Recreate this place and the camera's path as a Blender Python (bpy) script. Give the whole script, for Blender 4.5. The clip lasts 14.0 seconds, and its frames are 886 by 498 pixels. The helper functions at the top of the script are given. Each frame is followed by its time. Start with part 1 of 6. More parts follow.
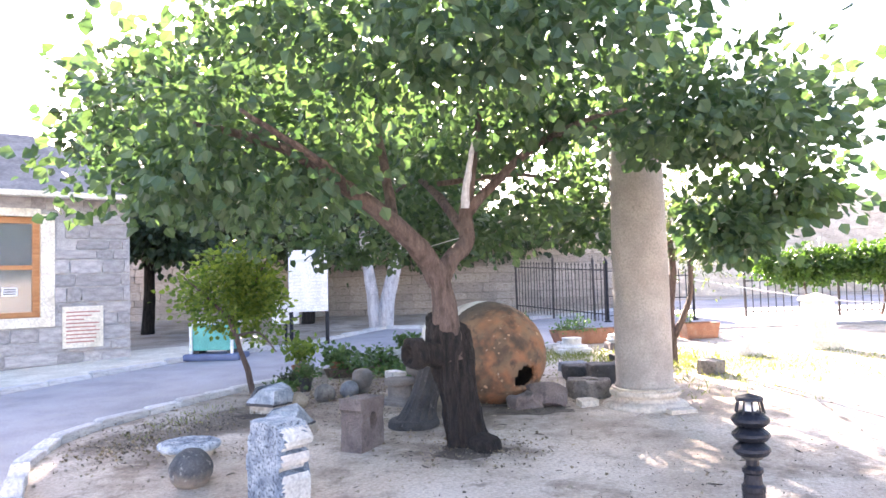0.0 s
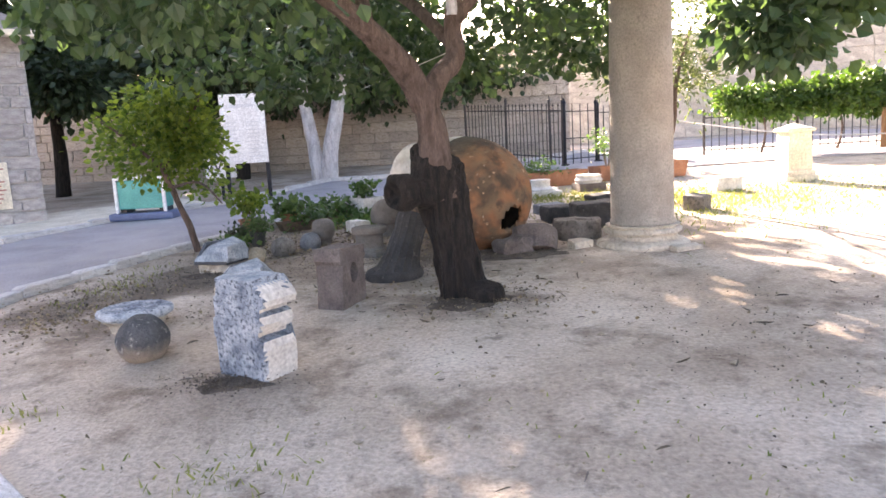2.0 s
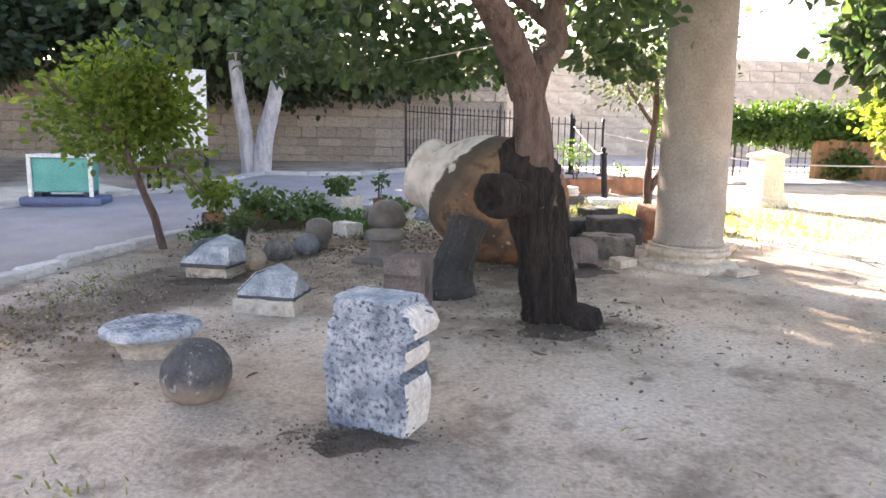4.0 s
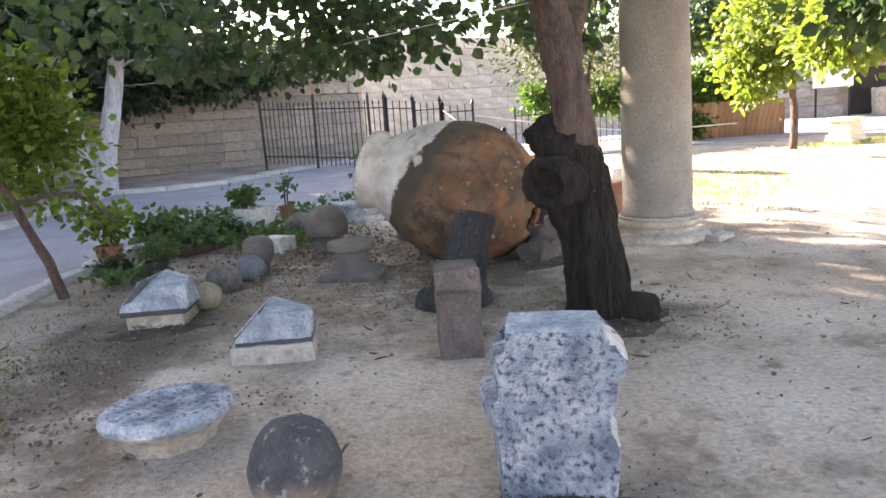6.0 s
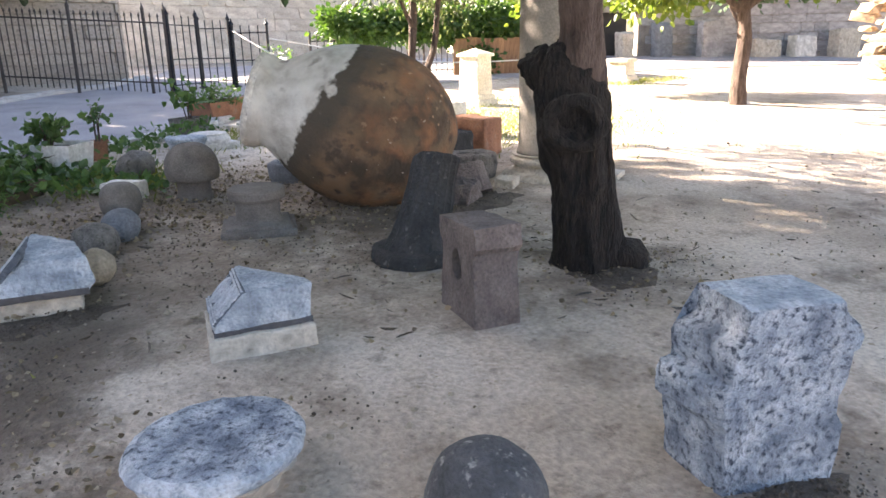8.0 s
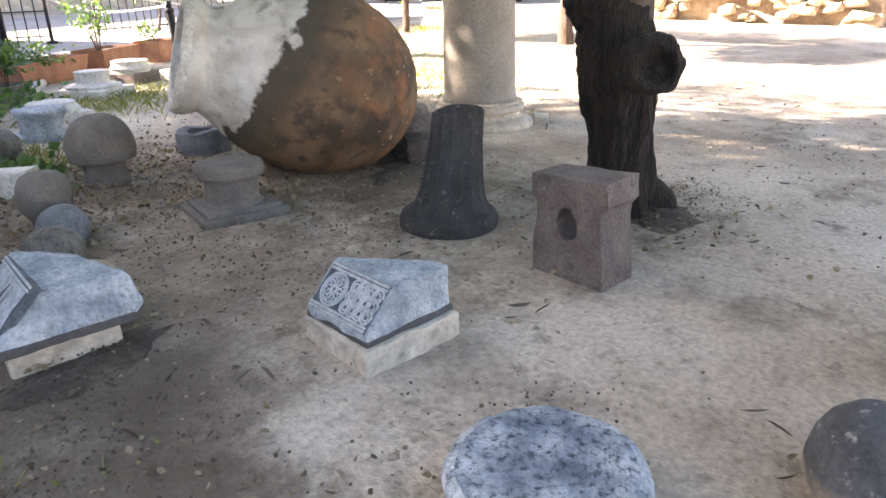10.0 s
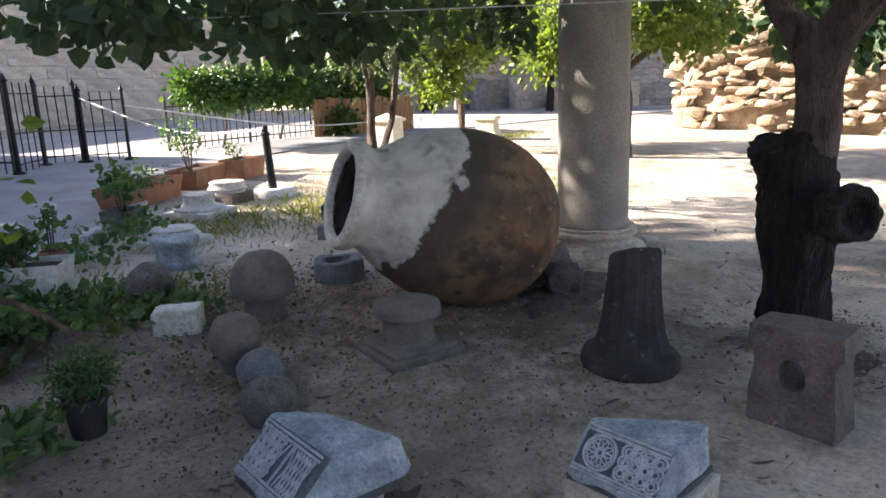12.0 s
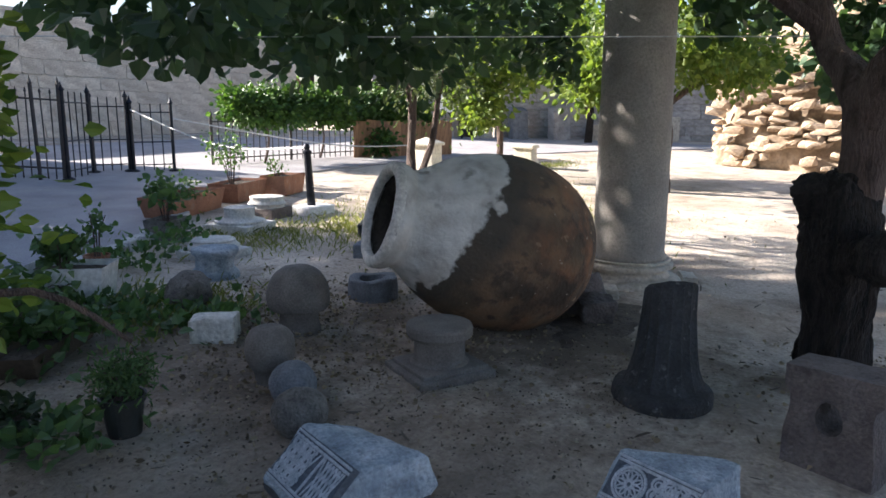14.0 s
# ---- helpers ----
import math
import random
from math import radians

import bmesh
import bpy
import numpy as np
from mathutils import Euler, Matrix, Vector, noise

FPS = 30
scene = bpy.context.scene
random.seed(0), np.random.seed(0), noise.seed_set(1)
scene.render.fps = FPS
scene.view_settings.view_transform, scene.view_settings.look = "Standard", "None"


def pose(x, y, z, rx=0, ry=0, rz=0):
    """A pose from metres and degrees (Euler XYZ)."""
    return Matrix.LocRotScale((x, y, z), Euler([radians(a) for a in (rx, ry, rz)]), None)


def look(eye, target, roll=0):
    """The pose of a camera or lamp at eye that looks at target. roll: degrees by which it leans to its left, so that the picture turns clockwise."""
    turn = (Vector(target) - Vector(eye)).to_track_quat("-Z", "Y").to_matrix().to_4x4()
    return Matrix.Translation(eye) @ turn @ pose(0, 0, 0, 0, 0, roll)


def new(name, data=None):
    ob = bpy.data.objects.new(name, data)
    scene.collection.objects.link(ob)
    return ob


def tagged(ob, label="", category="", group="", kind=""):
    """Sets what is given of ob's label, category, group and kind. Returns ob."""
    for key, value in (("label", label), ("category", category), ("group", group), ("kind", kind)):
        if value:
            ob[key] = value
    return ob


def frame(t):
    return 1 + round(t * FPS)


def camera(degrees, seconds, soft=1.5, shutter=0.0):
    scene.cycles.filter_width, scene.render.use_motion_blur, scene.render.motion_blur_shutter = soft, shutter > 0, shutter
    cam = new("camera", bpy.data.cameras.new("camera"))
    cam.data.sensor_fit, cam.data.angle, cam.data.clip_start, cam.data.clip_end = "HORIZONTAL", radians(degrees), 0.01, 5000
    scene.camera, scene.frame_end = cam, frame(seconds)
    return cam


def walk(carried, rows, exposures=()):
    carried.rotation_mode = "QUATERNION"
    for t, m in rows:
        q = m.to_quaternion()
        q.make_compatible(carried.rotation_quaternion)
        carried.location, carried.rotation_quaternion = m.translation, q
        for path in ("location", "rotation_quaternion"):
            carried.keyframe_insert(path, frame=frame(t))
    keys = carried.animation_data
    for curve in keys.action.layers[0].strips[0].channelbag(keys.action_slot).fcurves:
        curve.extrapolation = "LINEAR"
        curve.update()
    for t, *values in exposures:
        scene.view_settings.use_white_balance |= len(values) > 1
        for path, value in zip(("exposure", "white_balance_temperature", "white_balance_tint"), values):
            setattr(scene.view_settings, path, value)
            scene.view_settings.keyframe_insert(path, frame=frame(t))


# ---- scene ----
cam = camera(64.7, 14.0, 1.6)
PATH = [
    (0, (1.194, 1.066, 1.815), (0.748, 3.013, 1.92), -1.6),
    (0.5, (1.09, 1.306, 1.756), (0.629, 3.252, 1.741), -0.8),
    (1, (0.969, 1.554, 1.691), (0.511, 3.494, 1.529), 0.6),
    (1.5, (0.77, 1.784, 1.649), (0.492, 3.741, 1.35), 1.2),
    (2, (0.484, 1.989, 1.589), (0.221, 3.947, 1.279), -3.3),
    (2.5, (0.149, 2.275, 1.539), (-0.076, 4.23, 1.185), -2.4),
    (2.7, (0.015, 2.392, 1.551), (-0.16, 4.363, 1.26), -2.4),
    (4.8, (-1.605, 3.233, 1.526), (-1.323, 5.186, 1.197), 1.3),
    (5, (-1.685, 3.374, 1.571), (-1.245, 5.281, 1.161), -2.2),
    (5.5, (-2.056, 3.536, 1.616), (-1.576, 5.434, 1.208), -0.4),
    (6, (-2.279, 3.786, 1.532), (-1.704, 5.672, 1.196), -4.1),
    (6.5, (-2.511, 3.975, 1.608), (-1.735, 5.777, 1.22), 0.6),
    (7, (-2.809, 4.269, 1.576), (-1.766, 5.899, 1.074), -1.4),
    (7.5, (-3.057, 4.64, 1.594), (-1.937, 6.209, 1.064), -2.5),
    (9.8, (-3.914, 6.225, 1.542), (-2.366, 7.251, 0.8), -0.1),
    (10, (-3.997, 6.377, 1.589), (-2.417, 7.377, 0.88), -2.0),
    (10.5, (-4.121, 6.681, 1.641), (-2.539, 7.721, 0.997), -2.0),
    (11, (-4.192, 6.941, 1.703), (-2.615, 7.994, 1.067), -0.6),
    (11.5, (-4.359, 7.079, 1.767), (-2.73, 8.069, 1.163), -1.0),
    (12, (-4.475, 7.193, 1.879), (-2.839, 8.252, 1.431), -2.3),
    (12.5, (-4.524, 7.216, 1.907), (-2.903, 8.344, 1.593), 0.4),
    (13, (-4.525, 7.211, 1.908), (-2.938, 8.388, 1.602), -0.3),
    (13.5, (-4.525, 7.209, 1.892), (-2.935, 8.377, 1.565), 0.3),
    (14, (-4.523, 7.196, 1.869), (-2.923, 8.336, 1.494), 0.2),
]
EXPO = [(0.0, 4.15, 6600, 25), (0.7, 4.15, 6800, 25), (1.5, 3.7, 7500, 26), (2.5, 3.7, 7500, 24), (5.0, 3.6, 7400, 21), (7.5, 3.4, 7100, 19), (10.0, 3.65, 7400, 19), (11.0, 3.4, 7400, 17), (11.5, 3.0, 7100, 16), (12.0, 2.45, 6550, 15), (12.5, 2.1, 6350, 13), (14.0, 2.1, 6050, 14)]
walk(cam, [(t, look(eye, target, roll)) for t, eye, target, roll in PATH], EXPO)

# ---- world and sun ----
SUN_AZ, SUN_EL = math.atan2(0.907, -0.42), radians(25)
world = bpy.data.worlds.new("world")
scene.world = world
world.use_nodes = True
wn = world.node_tree.nodes
sky = wn.new("ShaderNodeTexSky")
sky.sky_type = "NISHITA"
sky.sun_disc = False
sky.sun_elevation = SUN_EL
sky.sun_rotation = math.pi / 2 - SUN_AZ
sky.dust_density = 2.0
wn["Background"].inputs["Strength"].default_value = 0.055
world.node_tree.links.new(sky.outputs[0], wn["Background"].inputs["Color"])
sun_data = bpy.data.lights.new("sun", "SUN")
sun_data.energy, sun_data.angle, sun_data.color = 5.0, radians(0.6), (1.0, 0.9, 0.76)
sun = new("sun", sun_data)
sun_dir = Vector((math.cos(SUN_AZ) * math.cos(SUN_EL), math.sin(SUN_AZ) * math.cos(SUN_EL), math.sin(SUN_EL)))
sun.matrix_world = look((0, 0, 0), -sun_dir)

# ---- materials ----


def shade(name, stops, scale=4.0, rough=0.9, bump=0.3, fine=40.0, metal=0.0, spots=None, spot_scale=12.0, spot_at=(0.5, 0.6), rand=0.0, detail=6.0, dist=0.02, stretch=(1, 1, 1)):
    """Procedural surface: a noise ramp of colours, fine grain, optional blotches, bump."""
    m = bpy.data.materials.new(name)
    m.use_nodes = True
    n, l = m.node_tree.nodes, m.node_tree.links
    bsdf = n["Principled BSDF"]
    bsdf.inputs["Roughness"].default_value = rough
    bsdf.inputs["Metallic"].default_value = metal
    tc = n.new("ShaderNodeTexCoord")
    mp = n.new("ShaderNodeMapping")
    mp.inputs["Scale"].default_value = stretch
    l.new(tc.outputs["Object"], mp.inputs["Vector"])
    big = n.new("ShaderNodeTexNoise")
    big.inputs["Scale"].default_value, big.inputs["Detail"].default_value = scale, detail
    l.new(mp.outputs[0], big.inputs["Vector"])
    ramp = n.new("ShaderNodeValToRGB")
    while len(ramp.color_ramp.elements) < len(stops):
        ramp.color_ramp.elements.new(0.5)
    for e, (p, c) in zip(ramp.color_ramp.elements, stops):
        e.position, e.color = p, (*c, 1)
    l.new(big.outputs["Fac"], ramp.inputs[0])
    col = ramp.outputs[0]
    grain = n.new("ShaderNodeTexNoise")
    grain.inputs["Scale"].default_value, grain.inputs["Detail"].default_value = fine, 4.0
    l.new(mp.outputs[0], grain.inputs["Vector"])
    mul = n.new("ShaderNodeMapRange")
    mul.inputs["From Min"].default_value, mul.inputs["From Max"].default_value = 0.25, 0.75
    mul.inputs["To Min"].default_value, mul.inputs["To Max"].default_value = 0.72, 1.25
    l.new(grain.outputs["Fac"], mul.inputs["Value"])
    mix = n.new("ShaderNodeVectorMath")
    mix.operation = "SCALE"
    l.new(col, mix.inputs[0])
    l.new(mul.outputs[0], mix.inputs["Scale"])
    col = mix.outputs[0]
    if spots:
        sn = n.new("ShaderNodeTexNoise")
        sn.inputs["Scale"].default_value, sn.inputs["Detail"].default_value = spot_scale, 8.0
        sn.inputs["Roughness"].default_value = 0.65
        l.new(mp.outputs[0], sn.inputs["Vector"])
        sr = n.new("ShaderNodeMapRange")
        sr.inputs["From Min"].default_value, sr.inputs["From Max"].default_value = spot_at
        l.new(sn.outputs["Fac"], sr.inputs["Value"])
        mx = n.new("ShaderNodeMix")
        mx.data_type = "RGBA"
        l.new(sr.outputs[0], mx.inputs["Factor"])
        l.new(col, mx.inputs["A"])
        mx.inputs["B"].default_value = (*spots, 1)
        col = mx.outputs["Result"]
    if rand:
        oi = n.new("ShaderNodeObjectInfo")
        rr = n.new("ShaderNodeMapRange")
        rr.inputs["To Min"].default_value, rr.inputs["To Max"].default_value = 1 - rand, 1 + rand
        l.new(oi.outputs["Random"], rr.inputs["Value"])
        m2 = n.new("ShaderNodeVectorMath")
        m2.operation = "SCALE"
        l.new(col, m2.inputs[0])
        l.new(rr.outputs[0], m2.inputs["Scale"])
        col = m2.outputs[0]
    l.new(col, bsdf.inputs["Base Color"])
    if bump:
        b = n.new("ShaderNodeBump")
        b.inputs["Strength"].default_value, b.inputs["Distance"].default_value = bump, dist
        l.new(grain.outputs["Fac"], b.inputs["Height"])
        l.new(b.outputs[0], bsdf.inputs["Normal"])
    return m


def leaf_mat(name, dark, light, through_light=0.35, island=True):
    """Leaves: colour varies leaf by leaf, and light passes through."""
    m = bpy.data.materials.new(name)
    m.use_nodes = True
    n, l = m.node_tree.nodes, m.node_tree.links
    bsdf = n["Principled BSDF"]
    bsdf.inputs["Roughness"].default_value = 0.5
    geo = n.new("ShaderNodeNewGeometry")
    ramp = n.new("ShaderNodeValToRGB")
    ramp.color_ramp.elements[0].color, ramp.color_ramp.elements[1].color = (*dark, 1), (*light, 1)
    l.new(geo.outputs["Random Per Island"], ramp.inputs[0])
    l.new(ramp.outputs[0], bsdf.inputs["Base Color"])
    tr = n.new("ShaderNodeBsdfTranslucent")
    tint = n.new("ShaderNodeVectorMath")
    tint.operation = "MULTIPLY"
    tint.inputs[1].default_value = (1.4, 1.45, 0.65)
    l.new(ramp.outputs[0], tint.inputs[0])
    l.new(tint.outputs[0], tr.inputs["Color"])
    mx = n.new("ShaderNodeMixShader")
    mx.inputs[0].default_value = through_light
    l.new(bsdf.outputs[0], mx.inputs[1])
    l.new(tr.outputs[0], mx.inputs[2])
    l.new(mx.outputs[0], n["Material Output"].inputs["Surface"])
    return m


M = {}
M["dirt"] = shade("dirt", [(0.3, (0.31, 0.25, 0.195)), (0.45, (0.45, 0.375, 0.3)), (0.58, (0.54, 0.465, 0.385)), (0.72, (0.61, 0.54, 0.455))], 0.8, 0.97, 0.7, 38, spots=(0.16, 0.12, 0.088), spot_scale=2.2, spot_at=(0.53, 0.76), detail=12, dist=0.03)


def darker_patches(m, places, colour):
    """Darker brown with ragged edges, mixed over the bare earth round the given places."""
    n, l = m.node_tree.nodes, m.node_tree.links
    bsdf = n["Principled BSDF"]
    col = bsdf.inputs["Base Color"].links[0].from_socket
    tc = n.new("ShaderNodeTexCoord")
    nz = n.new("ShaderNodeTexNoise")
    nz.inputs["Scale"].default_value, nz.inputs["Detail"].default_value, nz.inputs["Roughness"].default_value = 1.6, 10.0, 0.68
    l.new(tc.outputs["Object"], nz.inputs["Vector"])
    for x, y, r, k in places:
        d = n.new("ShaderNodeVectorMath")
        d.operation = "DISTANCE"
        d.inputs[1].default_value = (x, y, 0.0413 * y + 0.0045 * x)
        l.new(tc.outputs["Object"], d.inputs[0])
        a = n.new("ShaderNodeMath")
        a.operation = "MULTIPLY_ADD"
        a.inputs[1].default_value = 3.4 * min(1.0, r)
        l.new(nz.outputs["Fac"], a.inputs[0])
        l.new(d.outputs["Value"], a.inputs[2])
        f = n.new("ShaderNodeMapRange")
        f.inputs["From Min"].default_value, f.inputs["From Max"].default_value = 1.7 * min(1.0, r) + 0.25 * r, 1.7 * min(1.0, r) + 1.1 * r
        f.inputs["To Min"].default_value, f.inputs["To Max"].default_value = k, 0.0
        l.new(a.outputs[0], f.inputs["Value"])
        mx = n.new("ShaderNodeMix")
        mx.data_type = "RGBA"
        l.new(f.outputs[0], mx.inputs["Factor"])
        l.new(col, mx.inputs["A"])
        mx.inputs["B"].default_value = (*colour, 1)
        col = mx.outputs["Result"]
    # crumbs and scuffed patches everywhere
    for scale, lo, hi, k in ((1.1, 0.54, 0.72, 0.3), (7.0, 0.56, 0.68, 0.55), (26.0, 0.59, 0.68, 0.55)):
        c = n.new("ShaderNodeTexNoise")
        c.inputs["Scale"].default_value, c.inputs["Detail"].default_value, c.inputs["Roughness"].default_value = scale, 7.0, 0.7
        l.new(tc.outputs["Object"], c.inputs["Vector"])
        f = n.new("ShaderNodeMapRange")
        f.inputs["From Min"].default_value, f.inputs["From Max"].default_value = lo, hi
        f.inputs["To Min"].default_value, f.inputs["To Max"].default_value = 0.0, k
        l.new(c.outputs["Fac"], f.inputs["Value"])
        mx = n.new("ShaderNodeMix")
        mx.data_type = "RGBA"
        l.new(f.outputs[0], mx.inputs["Factor"])
        l.new(col, mx.inputs["A"])
        mx.inputs["B"].default_value = (*colour, 1)
        col = mx.outputs["Result"]
    l.new(col, bsdf.inputs["Base Color"])


# darker over the western bed and round the trunk, jar and stones
darker_patches(M["dirt"], ((-3.0, 9.6, 2.4, 0.2), (-3.5, 7.9, 1.0, 0.7), (-2.9, 8.5, 0.7, 0.6), (-2.7, 8.9, 1.7, 0.42), (2.6, 6.4, 1.6, 0.22), (1.0, 8.6, 0.8, 0.45), (-0.1, 7.45, 0.6, 0.8), (-0.3, 9.3, 1.0, 0.7), (-1.7, 10.8, 1.2, 0.7), (-3.4, 7.2, 0.7, 0.6), (-0.8, 8.1, 0.9, 0.6), (-1.3, 9.4, 0.9, 0.55)), (0.11, 0.083, 0.06))
M["road"] = shade("road", [(0.3, (0.26, 0.25, 0.26)), (0.7, (0.38, 0.365, 0.375))], 1.3, 0.9, 0.35, 60, spots=(0.36, 0.34, 0.32), spot_scale=3, spot_at=(0.5, 0.75))
M["kerb"] = shade("kerb", [(0.3, (0.42, 0.41, 0.4)), (0.6, (0.62, 0.61, 0.6))], 5, 0.9, 0.4, 50, spots=(0.24, 0.22, 0.2), spot_scale=7, spot_at=(0.55, 0.72), rand=0.12)
M["marble"] = shade("marble", [(0.3, (0.22, 0.27, 0.32)), (0.48, (0.37, 0.425, 0.48)), (0.7, (0.6, 0.64, 0.67))], 7, 0.9, 0.9, 70, spots=(0.16, 0.19, 0.23), spot_scale=34, spot_at=(0.5, 0.72), dist=0.018, detail=9)
M["marble_pitted"] = shade("marble_pitted", [(0.32, (0.13, 0.165, 0.215)), (0.48, (0.3, 0.355, 0.42)), (0.68, (0.56, 0.61, 0.66))], 8, 0.9, 1.0, 85, spots=(0.045, 0.062, 0.088), spot_scale=42, spot_at=(0.49, 0.64), dist=0.02, detail=10)
M["marble_dark"] = shade("marble_dark", [(0.3, (0.055, 0.07, 0.09)), (0.65, (0.13, 0.15, 0.18))], 14, 0.9, 0.8, 90, dist=0.01)
M["marble_relief"] = shade("marble_relief", [(0.3, (0.32, 0.36, 0.4)), (0.65, (0.55, 0.58, 0.62))], 20, 0.88, 0.5, 120, dist=0.006)
M["marble_clean"] = shade("marble_clean", [(0.3, (0.5, 0.48, 0.44)), (0.65, (0.74, 0.72, 0.68))], 6, 0.85, 0.6, 40, spots=(0.24, 0.23, 0.22), spot_scale=12, spot_at=(0.58, 0.72))
M["limestone"] = shade("limestone", [(0.3, (0.4, 0.36, 0.3)), (0.65, (0.6, 0.55, 0.47))], 7, 0.92, 0.7, 40, spots=(0.25, 0.22, 0.18), spot_scale=10, spot_at=(0.55, 0.72))
M["basalt"] = shade("basalt", [(0.3, (0.024, 0.026, 0.028)), (0.65, (0.06, 0.061, 0.063))], 6, 0.85, 0.7, 60, spots=(0.15, 0.15, 0.145), spot_scale=16, spot_at=(0.6, 0.68))
M["greystone"] = shade("greystone", [(0.3, (0.12, 0.11, 0.1)), (0.65, (0.24, 0.225, 0.205))], 9, 0.95, 1.0, 80, spots=(0.065, 0.06, 0.055), spot_scale=26, spot_at=(0.52, 0.68))
M["cut_stone"] = shade("cut_stone", [(0.3, (0.115, 0.106, 0.098)), (0.65, (0.19, 0.176, 0.162))], 7, 0.93, 0.5, 90, spots=(0.11, 0.1, 0.092), spot_scale=24, spot_at=(0.56, 0.74), dist=0.01)
M["bluestone"] = shade("bluestone", [(0.3, (0.13, 0.145, 0.165)), (0.65, (0.22, 0.235, 0.26))], 8, 0.93, 0.8, 70)
M["tanstone"] = shade("tanstone", [(0.3, (0.25, 0.21, 0.15)), (0.65, (0.4, 0.34, 0.26))], 8, 0.93, 0.8, 60)
M["redstone"] = shade("redstone", [(0.3, (0.11, 0.09, 0.084)), (0.65, (0.21, 0.176, 0.163))], 7, 0.95, 0.9, 60, spots=(0.09, 0.075, 0.07), spot_scale=14, spot_at=(0.5, 0.7))
M["granite"] = shade("granite", [(0.3, (0.26, 0.24, 0.218)), (0.65, (0.38, 0.355, 0.322))], 3, 0.85, 0.5, 90, spots=(0.2, 0.186, 0.17), spot_scale=45, spot_at=(0.5, 0.7), dist=0.01)
M["bark"] = shade("bark", [(0.35, (0.006, 0.005, 0.0045)), (0.62, (0.03, 0.023, 0.019))], 6, 0.95, 1.0, 24, stretch=(4, 4, 0.7), dist=0.05)
M["limb"] = shade("limb", [(0.3, (0.06, 0.04, 0.033)), (0.6, (0.15, 0.108, 0.09))], 6, 0.95, 1.0, 35, stretch=(3, 3, 0.7), dist=0.04)
M["whitewash"] = shade("whitewash", [(0.35, (0.36, 0.36, 0.38)), (0.6, (0.56, 0.56, 0.58))], 5, 0.9, 0.6, 30, spots=(0.25, 0.22, 0.2), spot_scale=9, spot_at=(0.6, 0.72), stretch=(2, 2, 0.7))
M["iron"] = shade("iron", [(0.3, (0.01, 0.012, 0.018)), (0.7, (0.024, 0.027, 0.036))], 6, 0.45, 0.3, 60, metal=0.6)
M["fence_iron"] = shade("fence_iron", [(0.3, (0.03, 0.026, 0.026)), (0.7, (0.07, 0.06, 0.058))], 3, 0.7, 0.3, 40)
M["masonry"] = shade("masonry", [(0.3, (0.3, 0.255, 0.22)), (0.65, (0.5, 0.445, 0.39))], 3, 0.95, 0.7, 20, spots=(0.13, 0.1, 0.085), spot_scale=3, spot_at=(0.54, 0.7), rand=0.15)
M["pale_wall"] = shade("pale_wall", [(0.3, (0.44, 0.38, 0.32)), (0.65, (0.64, 0.58, 0.5))], 2.5, 0.95, 0.6, 14, spots=(0.4, 0.33, 0.27), spot_scale=4, spot_at=(0.58, 0.74), rand=0.12)
M["mortar"] = shade("mortar", [(0.3, (0.2, 0.175, 0.15)), (0.65, (0.34, 0.3, 0.26))], 3, 0.97, 0.7, 25)
M["house_stone"] = shade("house_stone", [(0.3, (0.27, 0.255, 0.255)), (0.65, (0.44, 0.425, 0.415))], 3, 0.92, 0.5, 30, spots=(0.2, 0.18, 0.18), spot_scale=5, spot_at=(0.58, 0.72), rand=0.22)
M["house_joint"] = shade("house_joint", [(0.3, (0.34, 0.33, 0.325)), (0.65, (0.46, 0.45, 0.44))], 4, 0.95, 0.5, 35)
M["ruin"] = shade("ruin", [(0.3, (0.2, 0.145, 0.1)), (0.5, (0.34, 0.26, 0.18)), (0.7, (0.5, 0.4, 0.3))], 2.5, 0.95, 0.8, 12, spots=(0.2, 0.12, 0.08), spot_scale=4, spot_at=(0.58, 0.72), rand=0.28)
M["terracotta"] = shade("terracotta", [(0.3, (0.22, 0.1, 0.06)), (0.65, (0.36, 0.175, 0.105))], 4, 0.8, 0.3, 50, spots=(0.3, 0.22, 0.17), spot_scale=8, spot_at=(0.58, 0.75))
M["white_paint"] = shade("white_paint", [(0.3, (0.68, 0.68, 0.68)), (0.65, (0.82, 0.82, 0.82))], 3, 0.6, 0.1, 30)
M["cream"] = shade("cream", [(0.3, (0.58, 0.53, 0.42)), (0.65, (0.76, 0.71, 0.6))], 3, 0.85, 0.3, 30, spots=(0.4, 0.34, 0.26), spot_scale=6, spot_at=(0.6, 0.76))
M["wood_frame"] = shade("wood_frame", [(0.3, (0.36, 0.15, 0.05)), (0.65, (0.5, 0.24, 0.1))], 4, 0.55, 0.2, 40, stretch=(1, 1, 6))
M["wood_board"] = shade("wood_board", [(0.3, (0.17, 0.09, 0.05)), (0.65, (0.3, 0.18, 0.1))], 4, 0.85, 0.4, 30, stretch=(5, 5, 0.8), rand=0.25)
M["roof"] = shade("roof", [(0.3, (0.14, 0.125, 0.12)), (0.65, (0.25, 0.23, 0.22))], 4, 0.9, 0.6, 20)
M["interior_shade"] = shade("interior_shade", [(0.3, (0.03, 0.03, 0.03)), (0.7, (0.06, 0.055, 0.05))], 2, 0.9, 0.0)
M["plastic_black"] = shade("plastic_black", [(0.3, (0.015, 0.018, 0.017)), (0.7, (0.035, 0.037, 0.036))], 5, 0.5, 0.1, 40)
